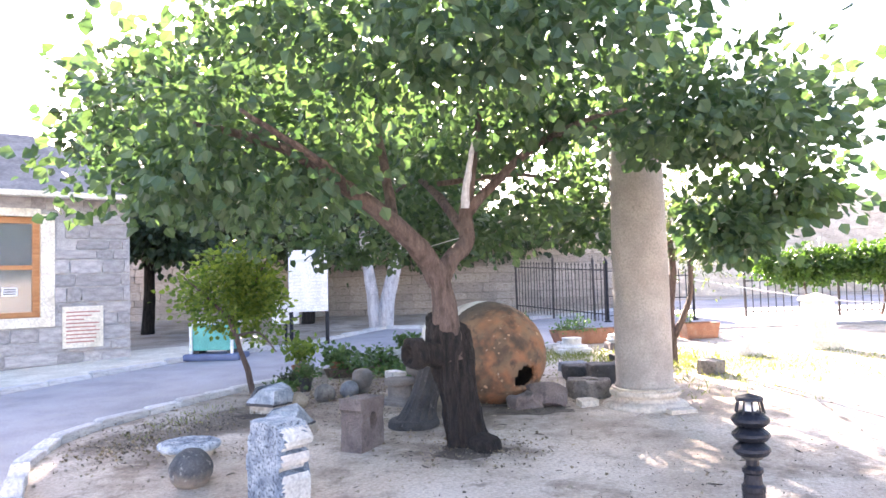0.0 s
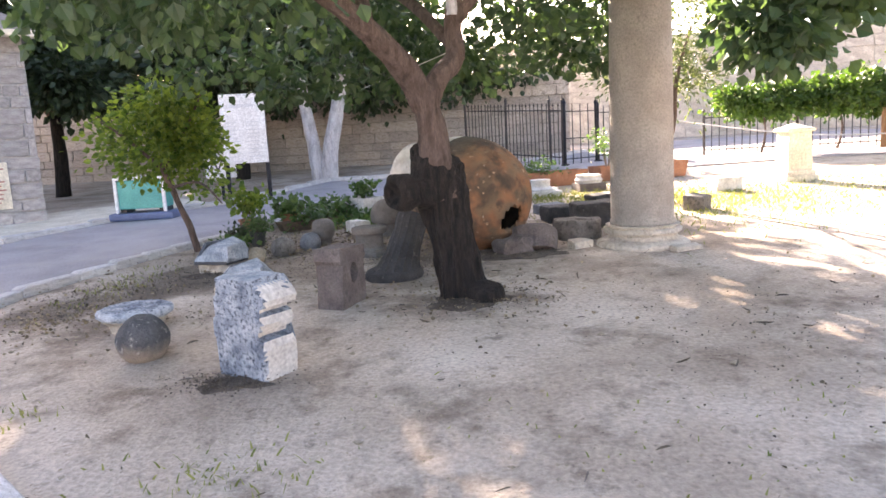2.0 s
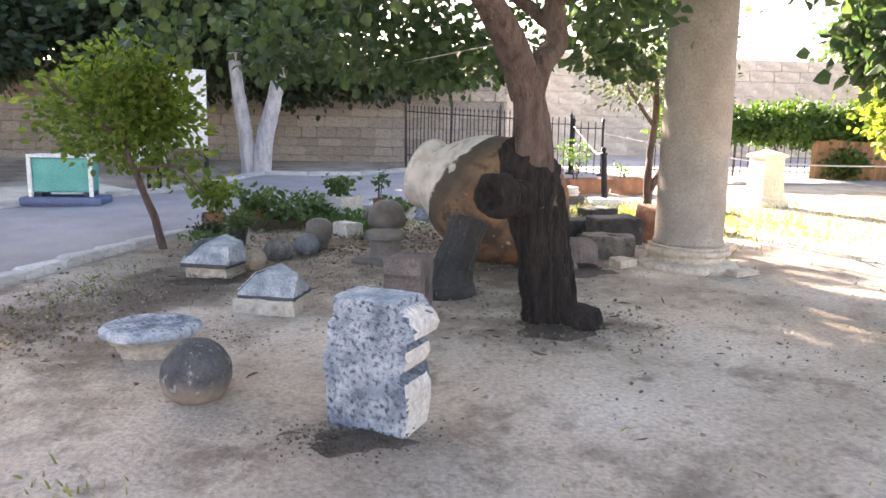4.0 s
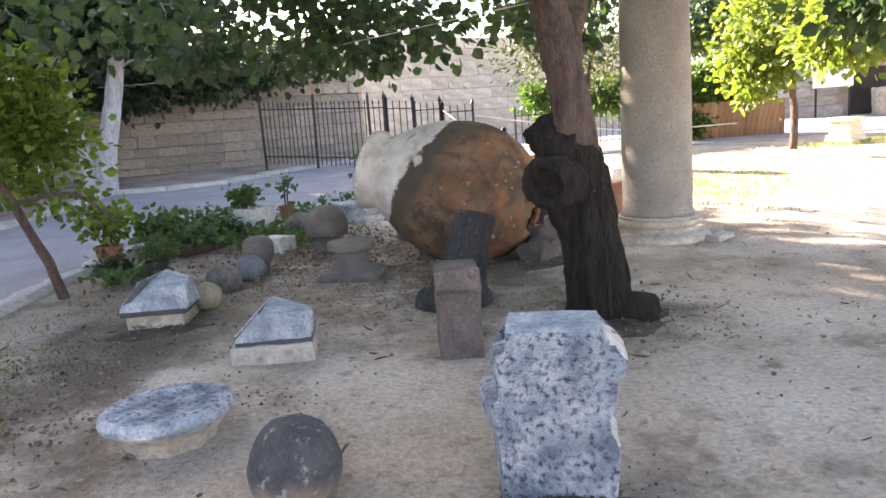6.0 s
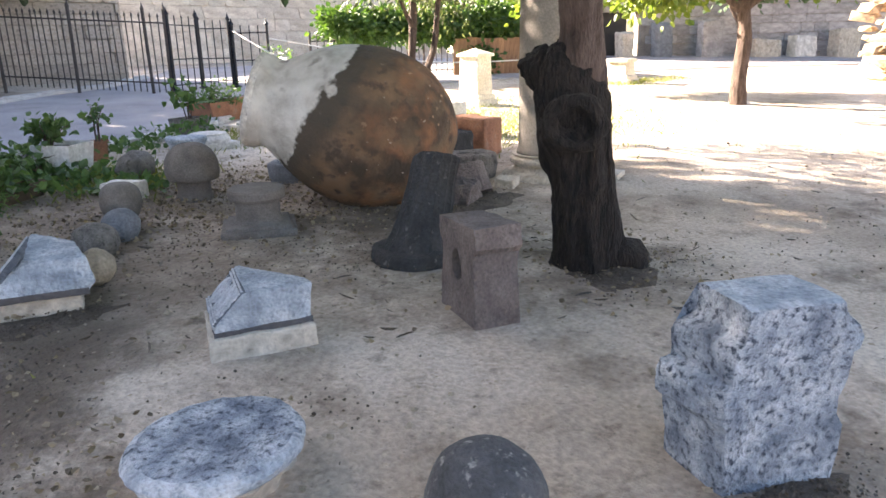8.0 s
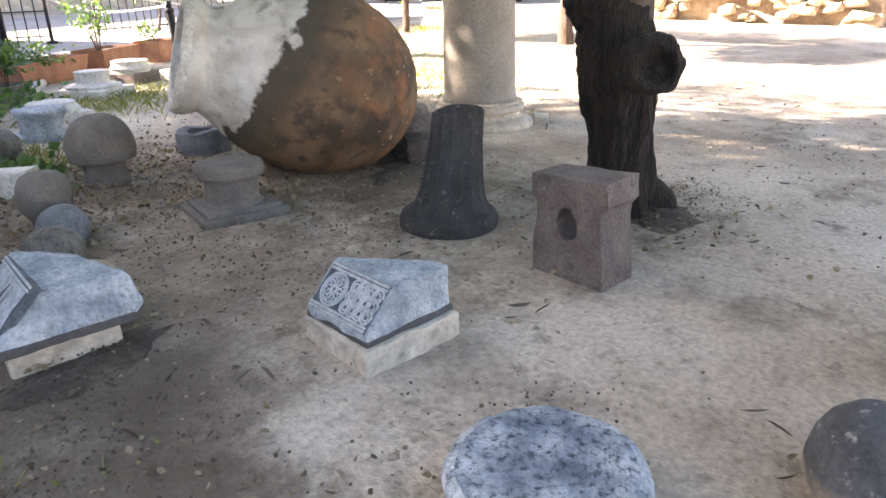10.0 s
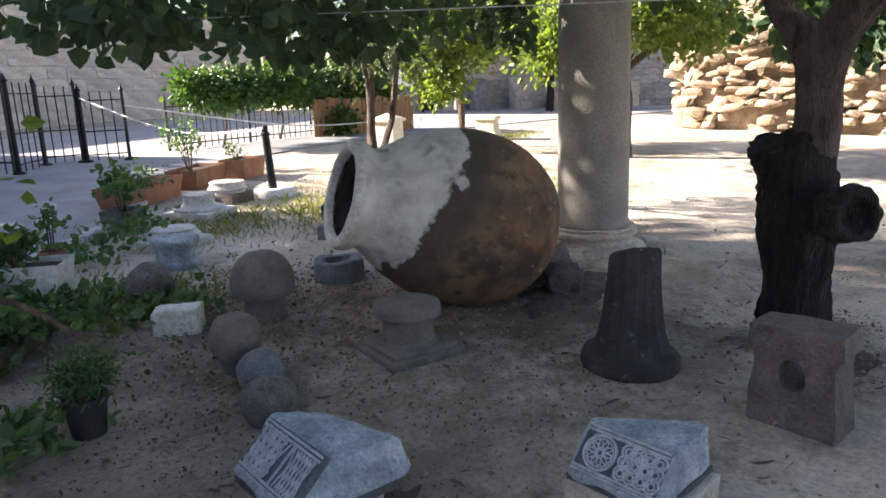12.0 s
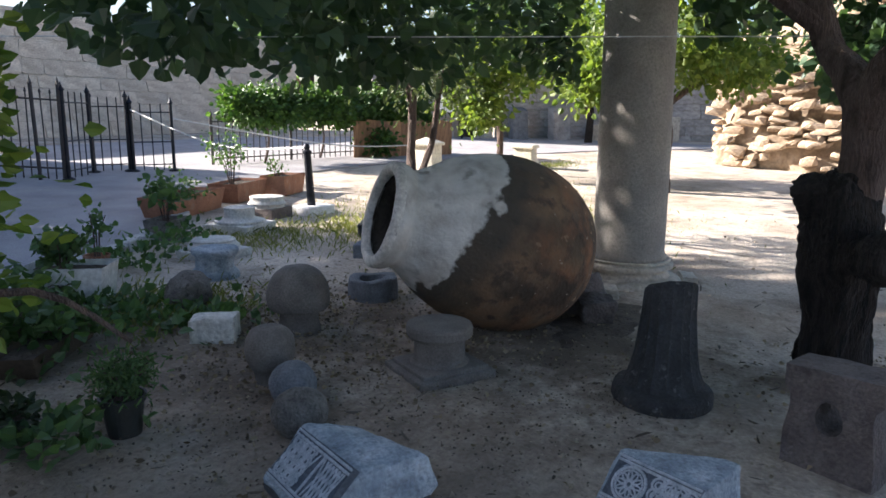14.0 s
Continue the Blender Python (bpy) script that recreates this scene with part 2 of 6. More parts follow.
M["plastic_brown"] = shade("plastic_brown", [(0.3, (0.07, 0.05, 0.035)), (0.7, (0.12, 0.085, 0.06))], 5, 0.6, 0.2, 40)
M["plastic_teal"] = shade("plastic_teal", [(0.3, (0.05, 0.32, 0.28)), (0.7, (0.1, 0.45, 0.4))], 3, 0.5, 0.1)
M["blue_base"] = shade("blue_base", [(0.3, (0.07, 0.1, 0.2)), (0.7, (0.12, 0.16, 0.28))], 3, 0.5, 0.1)
M["soil"] = shade("soil", [(0.3, (0.04, 0.03, 0.022)), (0.65, (0.09, 0.07, 0.05))], 8, 1.0, 1.0, 30, dist=0.04)
M["dark_soil"] = shade("dark_soil", [(0.3, (0.05, 0.04, 0.032)), (0.65, (0.16, 0.128, 0.1))], 4, 1.0, 1.0, 45, spots=(0.06, 0.046, 0.035), spot_scale=7, spot_at=(0.5, 0.66), detail=9, dist=0.03)
M["ink"] = shade("ink", [(0.3, (0.05, 0.05, 0.055)), (0.7, (0.09, 0.09, 0.095))], 3, 0.7, 0.0)
M["ink_red"] = shade("ink_red", [(0.3, (0.38, 0.16, 0.14)), (0.7, (0.45, 0.2, 0.18))], 3, 0.7, 0.0)
M["ink_grey"] = shade("ink_grey", [(0.3, (0.6, 0.61, 0.63)), (0.7, (0.67, 0.68, 0.7))], 3, 0.7, 0.0)
M["rope"] = shade("rope", [(0.3, (0.5, 0.5, 0.48)), (0.7, (0.7, 0.7, 0.68))], 6, 0.8, 0.1)
M["leaf"] = leaf_mat("leaf", (0.033, 0.072, 0.04), (0.08, 0.135, 0.07), 0.38)
M["leaf_sun"] = leaf_mat("leaf_sun", (0.07, 0.12, 0.025), (0.17, 0.22, 0.05), 0.45)
M["leaf_shrub"] = leaf_mat("leaf_shrub", (0.055, 0.115, 0.02), (0.19, 0.26, 0.05), 0.45)
M["leaf_dark"] = leaf_mat("leaf_dark", (0.018, 0.036, 0.016), (0.05, 0.08, 0.035), 0.2)
M["leaf_hedge"] = leaf_mat("leaf_hedge", (0.03, 0.075, 0.018), (0.09, 0.17, 0.035), 0.3)
M["leaf_olive"] = leaf_mat("leaf_olive", (0.05, 0.075, 0.035), (0.13, 0.16, 0.09), 0.3)
M["leaf_dry"] = leaf_mat("leaf_dry", (0.07, 0.05, 0.032), (0.33, 0.265, 0.185), 0.15)
M["leaf_mould"] = leaf_mat("leaf_mould", (0.035, 0.026, 0.018), (0.11, 0.085, 0.06), 0.05)
M["grass"] = leaf_mat("grass", (0.1, 0.13, 0.035), (0.27, 0.27, 0.1), 0.4)
# the darkness of the jar's hollow is put into this colour
M["jar_inside_shade"] = shade("jar_inside_shade", [(0.3, (0.025, 0.021, 0.018)), (0.65, (0.07, 0.058, 0.048))], 5, 0.95, 0.6, 40)
M["herb"] = leaf_mat("herb", (0.04, 0.09, 0.032), (0.11, 0.19, 0.075), 0.35)


def pithos_mat():
    """Fired clay with dark stains and a repaired plaster neck; local z runs from rim (0) to foot."""
    m = bpy.data.materials.new("pithos_clay")
    m.use_nodes = True
    n, l = m.node_tree.nodes, m.node_tree.links
    bsdf = n["Principled BSDF"]
    bsdf.inputs["Roughness"].default_value = 0.9
    tc = n.new("ShaderNodeTexCoord")
    sep = n.new("ShaderNodeSeparateXYZ")
    l.new(tc.outputs["Object"], sep.inputs[0])

    def noise_of(s, d=6.0):
        t = n.new("ShaderNodeTexNoise")
        t.inputs["Scale"].default_value, t.inputs["Detail"].default_value = s, d
        l.new(tc.outputs["Object"], t.inputs["Vector"])
        return t.outputs["Fac"]

    def ramp_of(v, stops):
        r = n.new("ShaderNodeValToRGB")
        while len(r.color_ramp.elements) < len(stops):
            r.color_ramp.elements.new(0.5)
        for e, (p, c) in zip(r.color_ramp.elements, stops):
            e.position, e.color = p, (*c, 1)
        l.new(v, r.inputs[0])
        return r.outputs[0]

    def range_of(v, a, b):
        r = n.new("ShaderNodeMapRange")
        r.inputs["From Min"].default_value, r.inputs["From Max"].default_value = a, b
        l.new(v, r.inputs["Value"])
        return r.outputs[0]

    def math_of(op, a, b):
        r = n.new("ShaderNodeMath")
        r.operation = op
        for i, v in enumerate((a, b)):
            if isinstance(v, (int, float)):
                r.inputs[i].default_value = v
            else:
                l.new(v, r.inputs[i])
        return r.outputs[0]

    def mix_of(f, a, b):
        r = n.new("ShaderNodeMix")
        r.data_type = "RGBA"
        l.new(f, r.inputs["Factor"])
        for k, v in (("A", a), ("B", b)):
            if isinstance(v, tuple):
                r.inputs[k].default_value = (*v, 1)
            else:
                l.new(v, r.inputs[k])
        return r.outputs["Result"]

    clay = ramp_of(noise_of(3.2, 9), [(0.3, (0.07, 0.052, 0.037)), (0.46, (0.15, 0.105, 0.066)), (0.58, (0.23, 0.14, 0.08)), (0.75, (0.21, 0.16, 0.115))])
    clay = mix_of(range_of(noise_of(9, 10), 0.54, 0.66), clay, (0.085, 0.06, 0.045))
    foot = range_of(math_of("ADD", sep.outputs["Z"], math_of("MULTIPLY", noise_of(5), 0.5)), 1.05, 1.6)
    clay = mix_of(math_of("MULTIPLY", foot, range_of(noise_of(5, 7), 0.4, 0.62)), clay, (0.29, 0.135, 0.066))
    clay = mix_of(range_of(noise_of(2.6, 9), 0.53, 0.66), clay, (0.075, 0.055, 0.04))
    clay = mix_of(math_of("MULTIPLY", foot, range_of(noise_of(8, 4), 0.67, 0.71)), clay, (0.44, 0.29, 0.18))
    pale = range_of(noise_of(20, 6), 0.69, 0.75)
    clay = mix_of(pale, clay, (0.5, 0.42, 0.33))
    plaster = ramp_of(noise_of(7, 8), [(0.3, (0.45, 0.42, 0.38)), (0.5, (0.64, 0.62, 0.58)), (0.7, (0.76, 0.74, 0.7))])
    plaster = mix_of(range_of(noise_of(5, 9), 0.62, 0.72), plaster, (0.3, 0.28, 0.25))
    edge = math_of("ADD", math_of("SUBTRACT", sep.outputs["Z"], math_of("MULTIPLY", sep.outputs["Y"], 0.4)), math_of("MULTIPLY", math_of("SUBTRACT", noise_of(6, 8), 0.5), 0.34))
    dark_edge = math_of("MULTIPLY", range_of(edge, 0.85, 0.62), 0.85)
    clay = mix_of(dark_edge, clay, (0.07, 0.062, 0.05))
    col = mix_of(range_of(edge, 0.515, 0.485), clay, plaster)
    l.new(col, bsdf.inputs["Base Color"])
    b = n.new("ShaderNodeBump")
    b.inputs["Strength"].default_value, b.inputs["Distance"].default_value = 0.6, 0.02
    l.new(math_of("ADD", noise_of(40, 5), math_of("MULTIPLY", noise_of(9, 6), 2.0)), b.inputs["Height"])
    l.new(b.outputs[0], bsdf.inputs["Normal"])
    return m


M["pithos"] = pithos_mat()


def dusty(m, colour, lo, hi):
    """Pale splashed earth caked on the lower part of a stone."""
    n, l = m.node_tree.nodes, m.node_tree.links
    bsdf = n["Principled BSDF"]
    col = bsdf.inputs["Base Color"].links[0].from_socket
    tc = n.new("ShaderNodeTexCoord")
    sep = n.new("ShaderNodeSeparateXYZ")
    l.new(tc.outputs["Object"], sep.inputs[0])
    nz = n.new("ShaderNodeTexNoise")
    nz.inputs["Scale"].default_value, nz.inputs["Detail"].default_value = 14.0, 8.0
    l.new(tc.outputs["Object"], nz.inputs["Vector"])
    a = n.new("ShaderNodeMath")
    a.operation = "MULTIPLY_ADD"
    a.inputs[1].default_value = 0.16
    l.new(nz.outputs["Fac"], a.inputs[0])
    l.new(sep.outputs["Z"], a.inputs[2])
    f = n.new("ShaderNodeMapRange")
    f.inputs["From Min"].default_value, f.inputs["From Max"].default_value = lo, hi
    f.inputs["To Min"].default_value, f.inputs["To Max"].default_value = 0.85, 0.0
    l.new(a.outputs[0], f.inputs["Value"])
    mx = n.new("ShaderNodeMix")
    mx.data_type = "RGBA"
    l.new(f.outputs[0], mx.inputs["Factor"])
    l.new(col, mx.inputs["A"])
    mx.inputs["B"].default_value = (*colour, 1)
    l.new(mx.outputs["Result"], bsdf.inputs["Base Color"])
    return m


M["basalt_dusty"] = dusty(shade("basalt_dusty", [(0.3, (0.045, 0.05, 0.055)), (0.65, (0.1, 0.105, 0.11))], 6, 0.88, 0.8, 60, spots=(0.28, 0.28, 0.27), spot_scale=22, spot_at=(0.58, 0.66)), (0.36, 0.295, 0.235), -0.03, 0.08)

# ---- builders ----
SLOPE, CROSS = 0.0413, 0.0045


def gz(x, y):
    """Height of the ground: a gentle slope that flattens far off."""
    return SLOPE * max(-8.0, 26.0 + 0.2 * (y - 26.0) if y > 26 else y) + CROSS * max(-20.0, min(x, 40.0))


def put_mesh(name, bm, material, smooth=False):
    me = bpy.data.meshes.new(name)
    bmesh.ops.recalc_face_normals(bm, faces=bm.faces)
    if smooth:
        for f in bm.faces:
            f.smooth = True
    bm.to_mesh(me)
    bm.free()
    me.materials.append(material)
    return me


def part(name, bm, material, parent=None, label="", smooth=False):
    ob = new(name, put_mesh(name, bm, material, smooth))
    if parent:
        ob.parent = parent
    if label:
        ob["label"] = label
    return ob


def root(name, x, y, dz=0.0, rz=0.0):
    ob = new(name)
    ob.matrix_basis = pose(x, y, gz(x, y) + dz, 0, 0, rz)
    ob.empty_display_size = 0.1
    return ob


def raw_mesh(name, verts, faces, material, smooth=False):
    me = bpy.data.meshes.new(name)
    me.from_pydata(verts, [], faces)
    me.materials.append(material)
    if smooth:
        for p in me.polygons:
            p.use_smooth = True
    return me


def add_box(bm, x0, y0, z0, x1, y1, z1, bevel=0.0):
    r = bmesh.ops.create_cube(bm, size=1.0)
    vs = r["verts"]
    for v in vs:
        v.co = Vector((x0 + (v.co.x + 0.5) * (x1 - x0), y0 + (v.co.y + 0.5) * (y1 - y0), z0 + (v.co.z + 0.5) * (z1 - z0)))
    if bevel:
        es = list({e for v in vs for e in v.link_edges})
        bmesh.ops.bevel(bm, geom=es, offset=bevel, segments=2, affect="EDGES", profile=0.6)
    return vs


def box(x0, y0, z0, x1, y1, z1, bevel=0.0):
    bm = bmesh.new()
    add_box(bm, x0, y0, z0, x1, y1, z1, bevel)
    return bm


def lathe(profile, seg=48, bm=None, m=None, squash=1.0):
    """Surface of revolution about z from (radius, height) pairs."""
    bm = bm or bmesh.new()
    m = m or Matrix()
    rings = []
    for r, z in profile:
        if r < 1e-5:
            rings.append([bm.verts.new(m @ Vector((0, 0, z)))])
        else:
            rings.append([bm.verts.new(m @ Vector((r * math.cos(2 * math.pi * i / seg), squash * r * math.sin(2 * math.pi * i / seg), z))) for i in range(seg)])
    for a, b in zip(rings, rings[1:]):
        for i in range(seg):
            j = (i + 1) % seg
            if len(a) == 1 and len(b) == 1:
                continue
            if len(a) == 1:
                bm.faces.new((a[0], b[i], b[j]))
            elif len(b) == 1:
                bm.faces.new((a[i], a[j], b[0]))
            else:
                bm.faces.new((a[i], a[j], b[j], b[i]))
    return bm


def smooth_profile(pts, n=6):
    """Catmull-Rom through (r, z) pairs."""
    out = []
    for i in range(len(pts) - 1):
        p0, p1, p2, p3 = pts[max(i - 1, 0)], pts[i], pts[i + 1], pts[min(i + 2, len(pts) - 1)]
        for k in range(n):
            t = k / n
            out.append(tuple(0.5 * (2 * b + (c - a) * t + (2 * a - 5 * b + 4 * c - d) * t * t + (3 * b - a - 3 * c + d) * t ** 3) for a, b, c, d in zip(p0, p1, p2, p3)))
    out.append(pts[-1])
    return [(max(r, 0.0), z) for r, z in out]


def roughen(bm, amp, scale, seed=0.0, keep_below=None):
    for v in bm.verts:
        if keep_below is not None and v.co.z < keep_below:
            continue
        p = v.co * scale + Vector((seed, seed * 1.7, -seed))
        d = Vector((noise.noise(p), noise.noise(p + Vector((31, 0, 0))), noise.noise(p + Vector((0, 57, 0)))))
        p2 = p * 3.1
        d += 0.4 * Vector((noise.noise(p2), noise.noise(p2 + Vector((31, 0, 0))), noise.noise(p2 + Vector((0, 57, 0)))))
        v.co += d * amp
    return bm


def hewn(points, cuts=5, amp=0.008, scale=9.0, seed=0.0, bevel=0.012):
    """A worn block: hull of its corners, edges rounded, faces uneven."""
    bm = bmesh.new()
    for p in points:
        bm.verts.new(p)
    r = bmesh.ops.convex_hull(bm, input=bm.verts)
    bmesh.ops.dissolve_limit(bm, angle_limit=radians(2), verts=bm.verts, edges=bm.edges)
    if bevel:
        bmesh.ops.bevel(bm, geom=list(bm.edges), offset=bevel, segments=2, affect="EDGES", profile=0.6)
    bmesh.ops.triangulate(bm, faces=bm.faces)
    for _ in range(cuts):
        longest = sorted((e for e in bm.edges), key=lambda e: -e.calc_length())
        lim = longest[0].calc_length() * 0.55
        es = [e for e in longest if e.calc_length() > max(lim, 0.025)]
        if not es or len(bm.faces) > 4000:
            break
        bmesh.ops.subdivide_edges(bm, edges=es, cuts=1)
        bmesh.ops.triangulate(bm, faces=bm.faces)
    return roughen(bm, amp, scale, seed)


def tube(path, radii, seg=12, bm=None, cap=True):
    """A round limb along points with a radius at each."""
    bm = bm or bmesh.new()
    path = [Vector(p) for p in path]
    rings = []
    side = Vector((1, 0, 0))
    for i, p in enumerate(path):
        d = (path[min(i + 1, len(path) - 1)] - path[max(i - 1, 0)]).normalized()
        side = (side - d * side.dot(d))
        if side.length < 1e-4:
            side = d.orthogonal()
        side.normalize()
        up = d.cross(side)
        rings.append([bm.verts.new(p + (side * math.cos(a) + up * math.sin(a)) * radii[i]) for a in (2 * math.pi * k / seg for k in range(seg))])
    for a, b in zip(rings, rings[1:]):
        for i in range(seg):
            j = (i + 1) % seg
            bm.faces.new((a[i], a[j], b[j], b[i]))
    if cap:
        bm.faces.new(rings[0][::-1])
        bm.faces.new(rings[-1])
    return bm


def resample(pts, radii, n=5):
    out, rr = [], []
    pts = [Vector(p) for p in pts]
    for i in range(len(pts) - 1):
        p0, p1, p2, p3 = pts[max(i - 1, 0)], pts[i], pts[i + 1], pts[min(i + 2, len(pts) - 1)]
        for k in range(n):
            t = k / n
            out.append(0.5 * (2 * p1 + (p2 - p0) * t + (2 * p0 - 5 * p1 + 4 * p2 - p3) * t * t + (3 * p1 - p0 - 3 * p2 + p3) * t ** 3))
            rr.append(radii[i] + (radii[i + 1] - radii[i]) * t)
    out.append(pts[-1])
    rr.append(radii[-1])
    return out, rr


def leaf_cloud(name, centres, dirs, size, material, rng, jitter=0.3, droop=0.5, wide=0.85):
    """Many folded leaves in one mesh: each a pointed blade of four triangles."""
    c = np.asarray(centres, float)
    n = len(c)
    s = size * (1 + jitter * (rng.random(n) * 2 - 1))[:, None]
    d = np.asarray(dirs, float) + rng.normal(0, 0.55, (n, 3)) + np.array([0, 0, -droop])
    d /= np.linalg.norm(d, axis=1, keepdims=True) + 1e-9
    r = rng.normal(0, 1, (n, 3)) + np.array([0, 0, 0.0])
    w = np.cross(d, r)
    w /= np.linalg.norm(w, axis=1, keepdims=True) + 1e-9
    u = np.cross(w, d)
    sh = [(0, 0, 0), (0.32, 0.5, 0.1), (0.72, 0.32, 0.08), (1, 0, -0.06), (0.72, -0.32, 0.08), (0.32, -0.5, 0.1)]
    vs = np.stack([c + s * (a * d + wide * b * w + h * u) for a, b, h in sh], 1).reshape(-1, 3)
    base = np.arange(n)[:, None] * 6
    fa = np.concatenate([base + np.array([0, 1, 2, 3]), base + np.array([0, 3, 4, 5])], 1).reshape(-1, 4)
    me = bpy.data.meshes.new(name)
    me.from_pydata(vs.tolist(), [], fa.tolist())
    me.materials.append(material)
    return me


def clumps(rng, n_clumps, per, centre, radii, spread, shell=0.55, floor=None):
    """Leaf places gathered into clumps inside an ellipsoid, denser near its skin."""
    pts, out = [], []
    for _ in range(n_clumps):
        v = rng.normal(0, 1, 3)
        v /= np.linalg.norm(v)
        q = np.array(centre) + v * np.array(radii) * (shell + (1 - shell) * rng.random())
        if floor is not None and q[2] < floor:
            q[2] = floor + 0.25 * rng.random()
        k = rng.integers(max(2, per // 2), per * 3 // 2)
        sp = spread * (0.6 + 0.8 * rng.random())
        loc = rng.normal(0, 1, (k, 3)) * sp * np.array([1, 1, 0.7])
        pts.append(q + loc)
        out.append(loc / (sp + 1e-6) + v * 0.6)
    return np.concatenate(pts), np.concatenate(out)
from mathutils.geometry import tessellate_polygon

# ---- ground, road, kerbs ----
NEAR_EDGE = [(9, -2.2), (4, 0.35), (1.2, 2.35), (-0.4, 3.45), (-1.61, 4.3), (-2.35, 4.85), (-3.31, 5.62), (-4.05, 6.5), (-4.42, 7.3), (-4.48, 8.0), (-4.34, 8.7), (-4.08, 9.6), (-3.8, 10.4), (-3.35, 11.5), (-2.6, 12.5), (-1.7, 13.2), (-0.9, 13.6), (-0.1, 14.1), (0.7, 14.9)]
BACK_EDGE = [(2.0, 16.3), (3.8, 17.2), (6.6, 17.6), (11.0, 17.5), (16.5, 16.4), (24.0, 13.4)]
FAR_EDGE = [(-8.5, 6.0), (-7.55, 9.7), (-6.95, 11.8), (-6.45, 13.2), (-5.2, 14.7), (-4.75, 16.4), (-4.3, 18.2), (-3.3, 18.0), (-2.2, 18.3), (-0.9, 19.8), (0.6, 20.9), (2.0, 23.0)]


def ground_sheet():
    ax = np.concatenate([[-600, -200, -80, -40, -25, -18], np.arange(-14, 12, 0.13), np.arange(12, 36, 0.6), [40, 60, 100, 250, 600]])
    ay = np.concatenate([[-600, -200, -80, -30, -12], np.arange(-6, 17, 0.13), np.arange(17, 34, 0.6), [36, 45, 70, 120, 300, 700]])
    verts = []
    for y in ay:
        for x in ax:
            z = gz(x, y)
            if -14 < x < 14 and -6 < y < 18:
                z += 0.014 * noise.noise(Vector((x * 0.9, y * 0.9, 0))) + 0.008 * noise.noise(Vector((x * 3.1, y * 3.1, 5))) + 0.004 * noise.noise(Vector((x * 9, y * 9, 9)))
            verts.append((x, y, z))
    w = len(ax)
    faces = [(j * w + i, j * w + i + 1, (j + 1) * w + i + 1, (j + 1) * w + i) for j in range(len(ay) - 1) for i in range(w - 1)]
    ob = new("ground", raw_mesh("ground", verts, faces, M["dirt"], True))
    return tagged(ob, "trampled sandy earth with leaf litter and bare patches", "ground", kind="structure")


ground_sheet()


def flat_poly(name, outline, dz, material, thick=0.1):
    bm = bmesh.new()
    top = [bm.verts.new((x, y, gz(x, y) + dz)) for x, y in outline]
    for tri in tessellate_polygon([[Vector((x, y, 0)) for x, y in outline]]):
        bm.faces.new([top[i] for i in tri])
    r = bmesh.ops.extrude_face_region(bm, geom=list(bm.faces))
    for v in r["geom"]:
        if isinstance(v, bmesh.types.BMVert):
            v.co.z -= thick
    return part(name, bm, material)


road = flat_poly("road", NEAR_EDGE + BACK_EDGE + [(25, 19), (17, 24), (10, 26), (3.4, 25.5)] + FAR_EDGE[::-1] + [(-9.5, 2), (-9, -8), (9, -8)], 0.03, M["road"])
tagged(road, "grey paved lane curving past the garden bed", "road", kind="structure")
pave = flat_poly("pavement", [(-8.5, 6.0), (-7.55, 9.7), (-6.95, 11.8), (-6.45, 13.2), (-5.5, 14.4), (-6.6, 15.4), (-8.4, 14.3), (-13, 7.8), (-12, 5)], 0.09, M["cream"])
tagged(pave, "pale concrete pavement along the stone building", "pavement", kind="structure")


def kerb_line(name, pts, width, height, length, label):
    """A row of kerb stones, each its own piece."""
    top = tagged(new(name), label, "kerb", kind="structure")
    rnd = random.Random(name)
    metas = []
    for k in range(4):
        b = box(-0.5, -0.5, 0, 0.5, 0.5, 1.0)
        bmesh.ops.bevel(b, geom=list(b.edges), offset=0.07, segments=1, affect="EDGES")
        roughen(b, 0.03, 3.0, k * 7.3)
        metas.append(put_mesh("kerb_stone", b, M["kerb"]))
    for (x0, y0), (x1, y1) in zip(pts, pts[1:]):
        d = math.hypot(x1 - x0, y1 - y0)
        n = max(1, round(d / length))
        for i in range(n):
            t = (i + 0.5) / n
            x, y = x0 + (x1 - x0) * t, y0 + (y1 - y0) * t
            ob = new("kerb_stone", metas[rnd.randrange(4)])
            ob.parent = top
            ob.matrix_basis = pose(x, y, gz(x, y) - 0.12 + rnd.uniform(-0.01, 0.01), 0, 0, math.degrees(math.atan2(y1 - y0, x1 - x0)) + rnd.uniform(-2, 2)) @ Matrix.Diagonal((d / n * 0.985, width, 0.12 + height, 1))


kerb_line("kerb_garden", NEAR_EDGE, 0.16, 0.085, 0.55, "weathered pale kerb stones edging the garden")
kerb_line("kerb_lane", FAR_EDGE, 0.14, 0.11, 0.8, "whitewashed kerb stones along the lane")

# ---- walls ----


